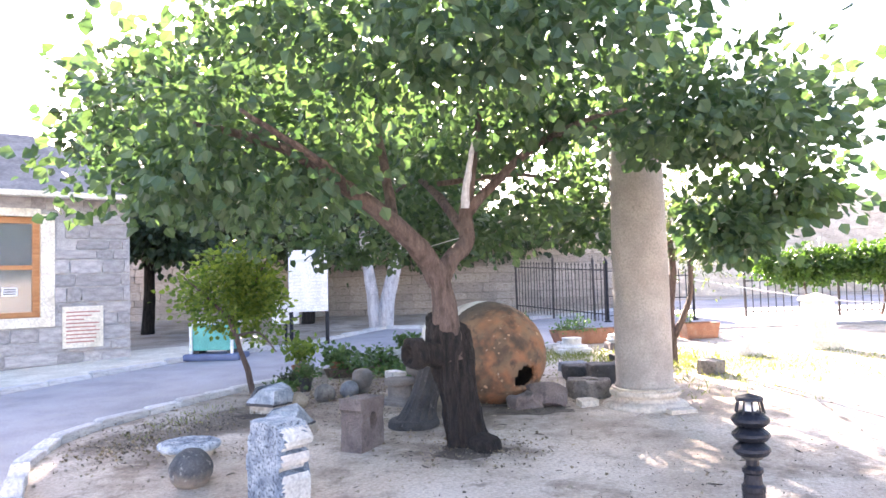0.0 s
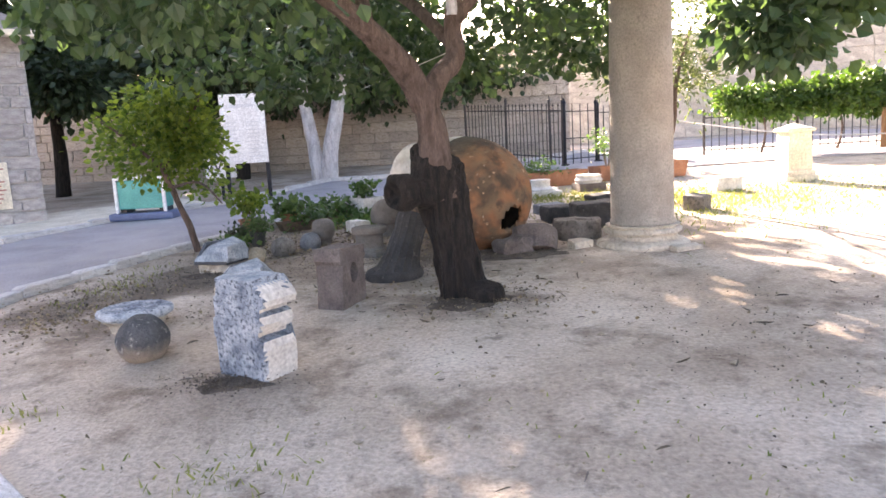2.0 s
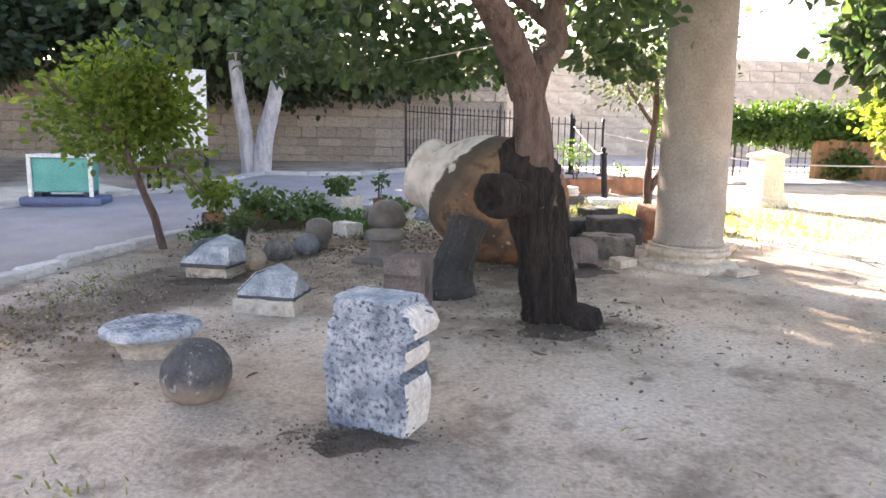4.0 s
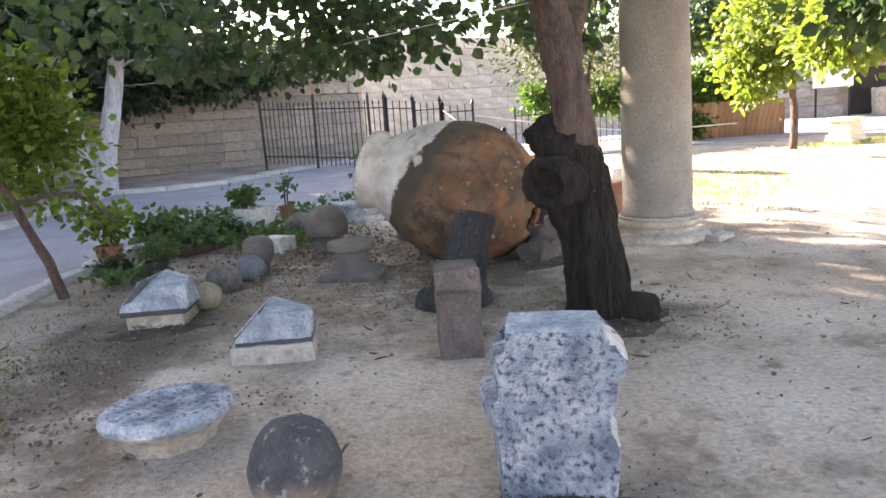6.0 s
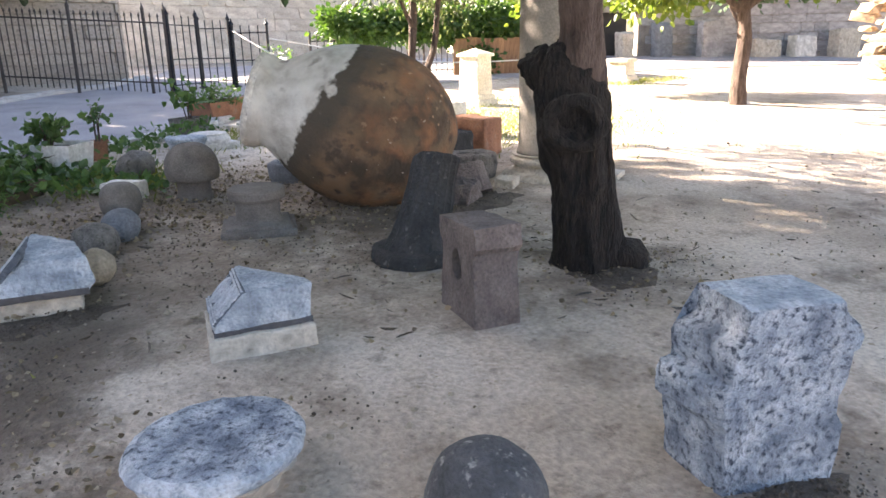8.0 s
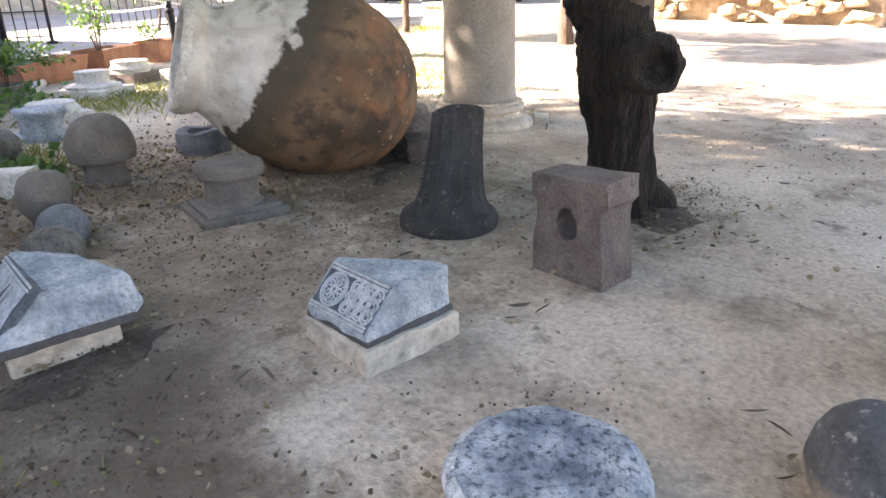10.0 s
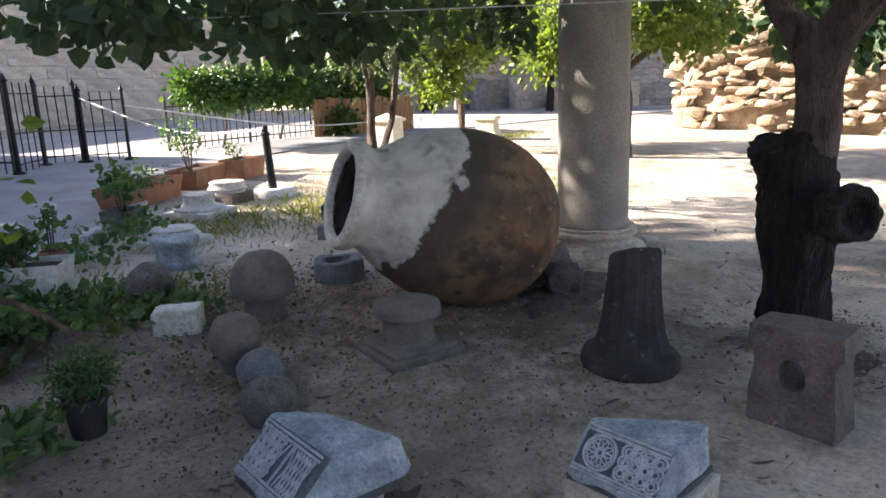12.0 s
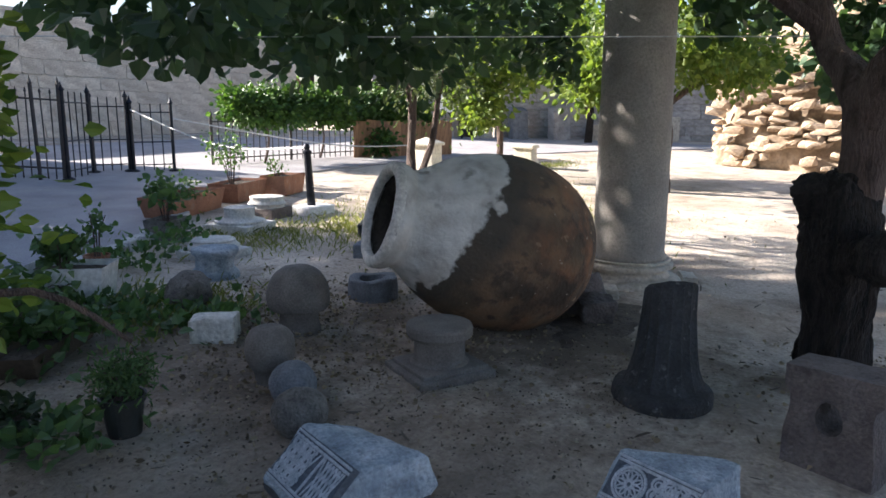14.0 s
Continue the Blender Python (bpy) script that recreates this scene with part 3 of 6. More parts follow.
def stone_wall(name, a, b, height, thick, row_h, material, joint, label, seed, limit=300, len_range=(0.35, 0.8), proud=0.03, holes=(), z_off=0.0, top_wave=0.0):
    """A masonry wall from a to b: a mortar core and one stone per piece on the side that faces right of a->b."""
    rnd = random.Random(seed)
    ax, ay = a
    L = math.hypot(b[0] - ax, b[1] - ay)
    ang = math.atan2(b[1] - ay, b[0] - ax)
    z0 = min(gz(*a), gz(*b)) + z_off
    bm = bmesh.new()

    def solid(u0, u1, w0, w1):
        add_box(bm, u0, 0, w0, u1, thick, w1)
    cuts = sorted(holes)
    u = 0.0
    for h0, h1, w0, w1 in cuts:
        solid(u, h0, -0.3, height)
        if w0 > 0:
            solid(h0, h1, -0.3, w0)
        if w1 < height:
            solid(h0, h1, w1, height)
        u = h1
    solid(u, L, -0.3, height)
    wall = part(name, bm, joint)
    wall.matrix_basis = Matrix.Translation((ax, ay, z0)) @ Matrix.Rotation(ang, 4, "Z")
    tagged(wall, label, "wall", kind="structure")
    metas = []
    for k in range(6):
        s = box(-0.5, -1.0, -0.5, 0.5, 0.3, 0.5)
        bmesh.ops.bevel(s, geom=list(s.edges), offset=0.09, segments=1, affect="EDGES")
        roughen(s, 0.07, 1.7, seed + k * 3.3)
        metas.append(put_mesh("stone", s, material))
    cells = []
    w = 0.0
    while w < height - row_h * 0.4:
        h = row_h * rnd.uniform(0.8, 1.25)
        h = min(h, height - w)
        u = -rnd.uniform(0, 0.3)
        while u < L:
            l = rnd.uniform(*len_range)
            u0, u1 = max(u, 0), min(u + l, L)
            if u1 - u0 > 0.08 and not any(u1 > q[0] and u0 < q[1] and w + h > q[2] and w < q[3] for q in cuts):
                cells.append((u0, u1, w, w + h))
            u += l
        w += h
    rest = bmesh.new() if len(cells) > limit else None
    for i, (u0, u1, w0, w1) in enumerate(cells):
        m = Matrix.Translation(((u0 + u1) / 2, 0, (w0 + w1) / 2)) @ pose(0, 0, 0, 0, rnd.uniform(-1.5, 1.5), 0) @ Matrix.Diagonal((u1 - u0 - 0.022, proud * rnd.uniform(0.5, 1.4), w1 - w0 - 0.022, 1))
        k = rnd.randrange(6)
        if i < limit:
            ob = new("stone", metas[k])
            ob.parent = wall
            ob.matrix_basis = m
        else:
            n0 = len(rest.verts)
            rest.from_mesh(metas[k])
            rest.verts.ensure_lookup_table()
            for v in rest.verts[n0:]:
                v.co = m @ v.co
    if rest:
        p = part("stones", rest, material, wall)
        p["kind"] = "stuff"
    return wall


stone_wall("wall_terrace", (-20, 22.6), (1.6, 23.1), 2.7, 0.6, 0.28, M["masonry"], M["mortar"], "dark rubble-stone retaining wall behind the trees", 3, 280, proud=0.05)
stone_wall("wall_back", (-1.0, 29.6), (18, 31.4), 3.9, 0.6, 0.5, M["pale_wall"], M["pale_wall"], "tall pale sunlit stone wall beyond the gate", 5, 200, (0.6, 1.3), 0.04)
stone_wall("wall_side", (15.4, 24.6), (31.5, 13.6), 3.7, 0.6, 0.36, M["house_stone"], M["mortar"], "grey stone wall with a dark doorway and carved slabs", 8, 260, (0.5, 1.1), 0.04, holes=((3.4, 5.0, 0.0, 1.9),))
# flat dark sheet behind the opening: the doorway's shade as colour
b = box(0, 0, 0, 1.7, 0.1, 2.0)
dd = part("doorway_shade", b, M["interior_shade"])
dd.matrix_basis = Matrix.Translation((17.95, 23.2, gz(18, 23))) @ Matrix.Rotation(math.atan2(-11.0, 16.1), 4, "Z")
tagged(dd, "dark sheet standing in for the shade of the stone wall's doorway", "door", kind="structure")
# closing walls out of view
for nm, x0, y0, x1, y1 in (("wall_south", -30, -22, 46, -21.4), ("wall_east", 46, -22, 46.6, 16), ("wall_west", -30.6, -22, -30, 26)):
    ob = part(nm, box(x0, y0, -1.2, x1, y1, 3.4), M["mortar"])
    tagged(ob, "plain stone boundary wall", "wall", kind="structure")


def ruin_mass():
    """Eroded rubble ruin: a lump of core masonry with many loose courses."""
    rnd = random.Random(11)
    base = Vector((17.0, 10.0, 0))
    core = hewn([(-2.0, -3.4, -0.5), (1.9, -3.6, -0.5), (2.2, 3.0, -0.5), (-1.5, 2.4, -0.5), (-1.9, -3.2, 2.3), (-1.4, 1.9, 2.4), (2.0, 2.6, 4.0), (1.8, -3.3, 5.6), (-0.9, -3.0, 5.0), (-0.8, 0.9, 3.6)], 6, 0.28, 0.9, 3, 0.2)
    ob = part("ruin_wall", core, M["ruin"])
    ob.location = (base.x, base.y, gz(base.x, base.y))
    tagged(ob, "eroded rubble ruin in warm low sunlight", "ruin", kind="structure")
    metas = []
    for k in range(6):
        s = bmesh.new()
        bmesh.ops.create_icosphere(s, subdivisions=1, radius=0.5)
        for v in s.verts:
            v.co = Vector((max(-0.42, min(0.42, v.co.x * 1.3)), max(-0.42, min(0.42, v.co.y * 1.3)), max(-0.42, min(0.42, v.co.z * 1.3))))
        roughen(s, 0.12, 1.9, k * 5.1)
        metas.append(put_mesh("stone", s, M["ruin"]))
    bpy.context.view_layer.update()
    for i in range(290):
        side = rnd.random()
        z = rnd.uniform(0.05, 4.6)
        if side < 0.75:
            y = rnd.uniform(-3.3, 2.3)
            if z > 2.6 + (2.0 - y) * 0.6:
                continue
            x = -1.95 + max(0, z - 2.3) * 0.34 + (0.08 * y if y > 0 else 0) + rnd.uniform(-0.1, 0.12)
        else:
            x = rnd.uniform(-1.6, 2.0)
            y = 2.5 + 0.12 * x - max(0, z - 2.4) * 0.7
            if z > 3.4:
                continue
        st = new("stone", metas[rnd.randrange(6)])
        st.parent = ob
        st.matrix_basis = pose(x, y, z, rnd.uniform(-12, 12), rnd.uniform(-12, 12), rnd.uniform(-20, 20) + (90 if side < 0.75 else 0)) @ Matrix.Diagonal((rnd.uniform(0.3, 0.75), rnd.uniform(0.3, 0.5), rnd.uniform(0.14, 0.32), 1))


ruin_mass()

# ---- stone building ----


def building():
    e = Vector((-0.63, -0.776, 0))
    ang = math.degrees(math.atan2(0.776, 0.63))
    x0, y0 = -7.95, 13.17
    L = 6.5
    start = (x0 + e.x * L, y0 + e.y * L)
    # the window's opening and the wall stones, running from the far end to the corner
    wall = stone_wall("wall_house", start, (x0, y0), 3.35, 0.45, 0.24, M["house_stone"], M["house_joint"], "grey stone wall of the small ticket house", 21, 300, (0.22, 0.85), 0.03, holes=((3.1, 4.95, 1.1, 2.95),), z_off=0.06)
    zb = wall.location.z

    def local(name, bm, mat, parent=None, label=""):
        ob = part(name, bm, mat, parent, label)
        if not parent:
            ob.matrix_basis = Matrix.Translation((start[0], start[1], zb)) @ Matrix.Rotation(radians(ang), 4, "Z")
        return ob
    # end wall going back from the corner, and the other sides
    for nm, bx in (("wall_house_end", (L - 0.45, 0.45, -0.3, L, 5.0, 3.35)), ("wall_house_back", (0, 5.0, -0.3, L, 5.4, 3.35)), ("wall_house_rear", (0, 0.45, -0.3, 0.4, 5.0, 3.35))):
        tagged(local(nm, box(*bx), M["house_joint"]), "grey stone side wall of the ticket house", "wall", kind="structure")
    r = bmesh.new()
    v = [r.verts.new(p) for p in ((-0.4, -0.45, 3.36), (L + 0.25, -0.45, 3.36), (L + 0.25, 5.8, 3.36), (-0.4, 5.8, 3.36), (0.9, 2.2, 4.9), (L - 1.4, 2.2, 4.9), (L - 1.4, 3.3, 4.9), (0.9, 3.3, 4.9))]
    for f in ((0, 1, 5, 4), (1, 2, 6, 5), (2, 3, 7, 6), (3, 0, 4, 7), (4, 5, 6, 7), (3, 2, 1, 0)):
        r.faces.new([v[i] for i in f])
    roof = tagged(local("roof", r, M["roof"]), "low hipped roof with weathered grey covering", "roof", kind="structure")
    tagged(local("trim_eaves", box(-0.42, -0.5, 3.28, L + 0.28, -0.3, 3.38, 0.01), M["cream"]), "pale eaves board under the roof", "trim", kind="structure")
    surround = bmesh.new()
    for bx in ((2.9, -0.06, 0.92, 5.18, 0.2, 1.1), (2.9, -0.05, 1.1, 3.1, 0.2, 3), (4.95, -0.05, 1.1, 5.18, 0.2, 3), (3.1, -0.05, 2.95, 4.95, 0.2, 3.1)):
        add_box(surround, *bx, 0.008)
    win = local("window_1", surround, M["cream"])
    tagged(win, "ticket window with cream surround and orange timber frame", "window", kind="structure")
    frame_bm = bmesh.new()
    for bx in ((3.1, 0.08, 1.1, 3.22, 0.18, 2.95), (4.83, 0.08, 1.1, 4.95, 0.18, 2.95), (3.22, 0.08, 2.83, 4.83, 0.18, 2.95), (3.22, 0.08, 1.1, 4.83, 0.18, 1.2), (3.22, 0.09, 1.98, 4.83, 0.17, 2.06), (4, 0.09, 1.2, 4.06, 0.17, 1.98)):
        add_box(frame_bm, *bx, 0.006)
    local("window_frame", frame_bm, M["wood_frame"], win, "orange-stained timber frame")
    for bx in ((3.22, 0.12, 2.06, 4.83, 0.13, 2.83), (3.22, 0.12, 1.2, 4, 0.13, 1.98), (4.06, 0.12, 1.2, 4.83, 0.13, 1.98)):
        p = local("pane", box(*bx), GLASS, win)
        p.visible_shadow = False
    local("notice", box(4.35, 0.1, 1.5, 4.6, 0.115, 1.66), M["white_paint"], win, "small white notice")
    for i in range(3):
        local("print_line", box(4.38, 0.096, 1.53 + i * 0.04, 4.57, 0.099, 1.55 + i * 0.04), M["ink"], win)
    plaque = local("wall_plaque", box(5.3, -0.075, 0.5, 6.0, -0.04, 1.28, 0.01), M["cream"])
    tagged(plaque, "cream metal price board with faded red print", "sign")
    rnd = random.Random(5)
    for i in range(9):
        local("print_line", box(5.36, -0.081, 0.6 + i * 0.07, 5.5 + rnd.uniform(0.15, 0.45), -0.077, 0.625 + i * 0.07), M["ink_red"], plaque)


def glass_mat():
    m = bpy.data.materials.new("glass")
    m.use_nodes = True
    bs = m.node_tree.nodes["Principled BSDF"]
    bs.inputs["Base Color"].default_value = (0.8, 0.86, 0.86, 1)
    bs.inputs["Roughness"].default_value = 0.05
    bs.inputs["Transmission Weight"].default_value = 0.85
    return m


GLASS = glass_mat()
building()

# ---- the column ----


def column():
    top = root("ancient_column", 1.6, 9.47)
    shaft = lathe([(0.0, 0.2), (0.335, 0.2), (0.335, 0.24), (0.32, 0.27)] + [(0.32 - 0.034 * (k / 20) ** 1.3, 0.27 + 0.2 * k) for k in range(1, 20)] + [(0.286, 4.1), (0.0, 4.1)], 48)
    roughen(shaft, 0.004, 2.2, 4)
    part("shaft", shaft, M["granite"], top, smooth=True)
    base = lathe(smooth_profile([(0.47, -0.12), (0.48, -0.03), (0.47, 0.02), (0.42, 0.05), (0.385, 0.056), (0.36, 0.075), (0.352, 0.1), (0.37, 0.12), (0.392, 0.126), (0.4, 0.15), (0.392, 0.172), (0.362, 0.178), (0.356, 0.19), (0.356, 0.205), (0.0, 0.206)], 4), 56)
    roughen(base, 0.007, 6, 2)
    part("base", base, M["limestone"], top, "worn limestone base with two rings", smooth=True)
    tagged(top, "tall grey granite column standing on a moulded stone base", "column")


column()

# ---- the great jar ----


def pithos():
    axis = Vector((0.79, -0.544, -0.281)).normalized()
    rim = Vector((-0.949, 10.258, 1.215))
    m = Matrix.Translation(rim) @ axis.to_track_quat("Z", "Y").to_matrix().to_4x4() @ Matrix.Diagonal((0.982, 0.982, 0.944, 1))
    prof = smooth_profile([(0.335, 0.0), (0.365, 0.015), (0.375, 0.06), (0.36, 0.105), (0.342, 0.14), (0.362, 0.2), (0.43, 0.31), (0.515, 0.45), (0.592, 0.63), (0.638, 0.83), (0.65, 1.0), (0.63, 1.18), (0.565, 1.36), (0.46, 1.51), (0.32, 1.63), (0.17, 1.7), (0.0, 1.72)], 5)
    bm = lathe(prof, 96)
    # the broken opening low in the body
    hole = m.inverted() @ Vector((0.285, 9.29, 0.7))
    dead = [f for f in bm.faces if ((f.calc_center_median() - hole).length + 0.03 * noise.noise(f.calc_center_median() * 14)) < 0.165]
    bmesh.ops.delete(bm, geom=dead, context="FACES")
    roughen(bm, 0.012, 3.0, 6)
    ob = part("storage_jar", bm, M["pithos"], smooth=True)
    ob.matrix_basis = m
    s = ob.modifiers.new("wall", "SOLIDIFY")
    s.thickness, s.offset = 0.06, -1
    # inner skin takes the near-black colour that deepens the mouth's shade
    ob.data.materials.append(M["jar_inside_shade"])
    s.material_offset = 1
    tagged(ob, "huge clay storage jar lying on its side, neck repaired with plaster", "jar")
    # lip ring of the mouth
    lip = lathe(smooth_profile([(0.285, 0.03), (0.3, -0.012), (0.335, -0.022), (0.368, -0.006), (0.375, 0.03), (0.36, 0.05)], 4), 72)
    roughen(lip, 0.006, 6, 3)
    part("lip", lip, M["marble_clean"], ob, "whitened plaster lip", smooth=True)


pithos()

# ---- the old tree ----
TREE = Vector((-0.11, 7.59, gz(-0.11, 7.59)))


def main_tree():
    rng = np.random.default_rng(4)
    top = root("mulberry_tree", TREE.x, TREE.y)
    bm = bmesh.new()
    pts, rad = resample([(0.02, 0.03, -0.1), (0.0, 0.01, 0.08), (-0.05, 0.0, 0.42), (-0.13, 0.03, 0.82), (-0.19, 0.03, 1.05), (-0.25, 0.03, 1.2), (-0.27, 0.03, 1.27)], [0.235, 0.19, 0.172, 0.2, 0.19, 0.13, 0.05], 9)
    tube(pts, rad, 48, bm)
    for v in bm.verts:
        a = math.atan2(v.co.y, v.co.x)
        p = Vector((math.cos(a) * 2.2, math.sin(a) * 2.2, v.co.z * 0.8))
        v.co += 0.045 * noise.noise_vector(p) + 0.03 * noise.noise_vector(Vector((v.co.x * 15, v.co.y * 15, v.co.z * 3.0))) + (0.012 + 0.05 * max(0, v.co.z - 1.1)) * noise.noise_vector(v.co * 32)
    part("trunk", bm, M["bark"], top, "dark fissured trunk, broken off at the shoulder")
    bm = tube(*resample([(-0.12, -0.02, 0.8), (-0.16, -0.03, 1.05), (-0.18, -0.05, 1.32), (-0.21, -0.05, 1.5), (-0.22, -0.05, 1.64)], [0.15, 0.135, 0.115, 0.11, 0.12], 7), 32)
    for v in bm.verts:
        v.co += 0.02 * noise.noise_vector(Vector((v.co.x * 14, v.co.y * 14, v.co.z * 2.5))) + 0.006 * noise.noise_vector(v.co * 40)
    part("upper_trunk", bm, M["limb"], top, "reddish-brown living stem")
    # burl with the sawn limb, stub and root flare
    knob = lathe(smooth_profile([(0.0, -0.15), (0.09, -0.14), (0.145, -0.07), (0.155, 0.0), (0.13, 0.065), (0.095, 0.075), (0.06, 0.02), (0.0, 0.0)], 6), 40)
    roughen(knob, 0.03, 5, 9)
    roughen(knob, 0.012, 18, 4)
    kd = Vector((-0.74, -0.68, 0.05)).normalized()
    for v in knob.verts:
        v.co = kd.to_track_quat("Z", "Y").to_matrix() @ v.co + Vector((-0.43, -0.25, 0.875))
    part("burl", knob, M["bark"], top, "sawn burl with a scarred rim")
    arm = tube(*resample([(-0.12, 0.02, 0.8), (-0.24, -0.09, 0.86), (-0.38, -0.21, 0.875)], [0.17, 0.135, 0.1], 7), 32)
    roughen(arm, 0.02, 7, 3)
    part("sawn_limb", arm, M["bark"], top, "short sawn-off limb")
    stub = tube(*resample([(-0.13, 0.03, 0.98), (-0.24, 0.12, 1.12), (-0.31, 0.18, 1.22)], [0.15, 0.12, 0.09], 9), 32)
    roughen(stub, 0.035, 8, 5)
    roughen(stub, 0.015, 24, 2)
    part("stub", stub, M["bark"], top, "broken limb stub")
    flare = bmesh.new()
    bmesh.ops.create_icosphere(flare, subdivisions=3, radius=1.0)
    for v in flare.verts:
        v.co = Vector((v.co.x * 0.16, v.co.y * 0.14, v.co.z * 0.13)) + Vector((0.17, -0.13, 0.02))
    roughen(flare, 0.03, 9, 2)
    part("root", flare, M["bark"], top)
    limbs = [
        ([(-0.22, -0.05, 1.55), (-0.34, -0.15, 1.8), (-0.55, -0.4, 2.08), (-0.85, -0.6, 2.35), (-1.4, -0.85, 2.75), (-2.2, -1.1, 3.0)], [0.125, 0.105, 0.09, 0.075, 0.05, 0.02]),
        ([(-0.22, -0.05, 1.57), (-0.12, 0.05, 1.76), (0.0, 0.18, 1.92), (-0.01, 0.27, 2.2), (0.04, 0.32, 2.55), (0.1, 0.45, 3.1), (0.2, 0.6, 3.8)], [0.11, 0.09, 0.08, 0.07, 0.05, 0.035, 0.02]),
        ([(-0.01, 0.27, 2.2), (0.22, 0.32, 2.45), (0.8, 0.5, 2.95), (1.6, 0.9, 3.1), (2.6, 1.1, 3.0)], [0.06, 0.05, 0.04, 0.03, 0.012]),
        ([(0.0, 0.2, 2.0), (-0.4, 0.8, 2.45), (-0.9, 1.7, 2.8), (-1.6, 2.8, 2.75)], [0.055, 0.045, 0.032, 0.012]),
        ([(-0.56, -0.4, 2.08), (-0.7, -0.15, 2.6), (-0.9, 0.1, 3.3), (-1.1, 0.2, 4.0)], [0.06, 0.045, 0.032, 0.015]),
        ([(-0.85, -0.6, 2.35), (-1.0, -1.2, 2.6), (-1.2, -2.0, 2.8)], [0.05, 0.035, 0.015]),
        ([(0.8, 0.5, 2.95), (1.2, -0.4, 2.9), (1.5, -1.3, 2.75)], [0.035, 0.025, 0.01]),
        ([(-0.4, 0.8, 2.6), (0.4, 1.8, 2.8), (1.2, 2.8, 2.7)], [0.035, 0.025, 0.01]),
        ([(-1.5, -1.0, 2.9), (-2.4, 0.2, 2.9), (-3.1, 1.3, 2.75)], [0.04, 0.028, 0.01]),
    ]
    for p, r in limbs:
        b = tube(*resample(p, r, 5), 10)
        roughen(b, 0.012, 7, 1)
        part("limb", b, M["limb"], top)
    peeled = tube(*resample([(-0.01, 0.24, 2.26), (0.0, 0.25, 2.45), (0.05, 0.27, 2.72), (0.08, 0.29, 2.92)], [0.05, 0.04, 0.03, 0.02], 5), 8)
    roughen(peeled, 0.008, 9, 4)
    part("peeled_branch", peeled, M["whitewash"], top, "bare whitened branch stub")
    # crown in hanging boughs
    P, D = [], []
    specs = [  # centre, radii, clumps
        ((-0.4, -0.1, 3.9), (3.0, 2.6, 1.2), 125), ((-2.0, -0.7, 3.0), (1.6, 1.5, 0.9), 105), ((1.2, 0.6, 3.5), (1.6, 1.5, 0.7), 68),
        ((-0.8, 1.9, 3.3), (2.0, 1.3, 0.7), 58), ((-2.9, 0.9, 2.8), (0.9, 1.2, 0.6), 32), ((0.3, -1.6, 3.5), (1.8, 0.9, 0.6), 80),
        ((-1.2, 2.9, 2.85), (1.3, 0.8, 0.5), 26), ((0.9, 2.9, 2.95), (1.2, 0.9, 0.5), 26), ((-0.5, 0.0, 5.1), (2.2, 2.0, 0.9), 75),
        ((2.55, -0.4, 2.7), (0.7, 0.9, 0.5), 32), ((2.4, 0.8, 2.8), (0.7, 0.8, 0.5), 24), ((2.8, 0.2, 3.1), (0.5, 0.6, 0.3), 8),
        ((-1.9, 3.0, 2.25), (1.0, 0.8, 0.4), 16), ((-0.5, 3.1, 2.35), (0.9, 0.8, 0.4), 28), ((1.3, 2.8, 2.4), (0.8, 0.8, 0.4), 26), ((-2.9, 2.0, 2.3), (0.9, 0.9, 0.45), 11), ((-3.3, -0.3, 2.55), (0.8, 1.0, 0.5), 16), ((0.75, 0.95, 2.15), (0.5, 0.5, 0.4), 24), ((1.1, 2.0, 2.1), (0.6, 0.6, 0.4), 22), ((1.9, -0.6, 2.75), (0.9, 0.9, 0.4), 30),
    ]
    for c, r, n in specs:
        p, d = clumps(rng, n, 25, c, r, 0.19, 0.35)
        P.append(p)
        D.append(d)
    P, D = np.concatenate(P), np.concatenate(D)
    hang = [clumps(rng, n, 22, c, r, 0.14, 0.3) for c, r, n in (((-1.8, 2.7, 2.0), (0.8, 0.5, 0.14), 9), ((-0.95, 2.65, 2.0), (0.7, 0.5, 0.14), 8), ((1.25, 0.8, 2.0), (0.35, 0.35, 0.16), 16), ((2.4, 0.0, 1.98), (0.42, 0.4, 0.3), 30), ((2.95, 0.2, 2.25), (0.4, 0.45, 0.3), 20))]
    # leaves are cut away before the column and along a camera sightline to it
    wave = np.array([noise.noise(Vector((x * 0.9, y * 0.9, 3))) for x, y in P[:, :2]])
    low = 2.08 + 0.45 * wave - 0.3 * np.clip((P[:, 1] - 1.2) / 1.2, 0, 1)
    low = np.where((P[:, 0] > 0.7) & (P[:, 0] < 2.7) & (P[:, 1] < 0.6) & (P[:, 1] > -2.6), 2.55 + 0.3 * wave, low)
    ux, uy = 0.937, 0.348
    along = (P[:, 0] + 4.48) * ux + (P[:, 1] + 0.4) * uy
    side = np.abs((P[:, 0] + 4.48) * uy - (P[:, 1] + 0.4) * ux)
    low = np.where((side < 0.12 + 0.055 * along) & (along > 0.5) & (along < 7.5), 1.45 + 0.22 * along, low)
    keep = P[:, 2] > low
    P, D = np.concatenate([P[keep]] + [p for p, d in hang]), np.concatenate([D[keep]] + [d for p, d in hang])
    # leaves hiding the column's shaft from two camera positions are removed too
    for x0, y0, rise, base, half in ((1.0, -6.05, 0.2, 1.34, 0.5), (-2.25, -3.8, 0.17, 1.2, 0.3)):
        ax, ay = 1.64 - x0, 1.87 - y0
        span = math.hypot(ax, ay)
        ax, ay = ax / span, ay / span
        along = (P[:, 0] - x0) * ax + (P[:, 1] - y0) * ay
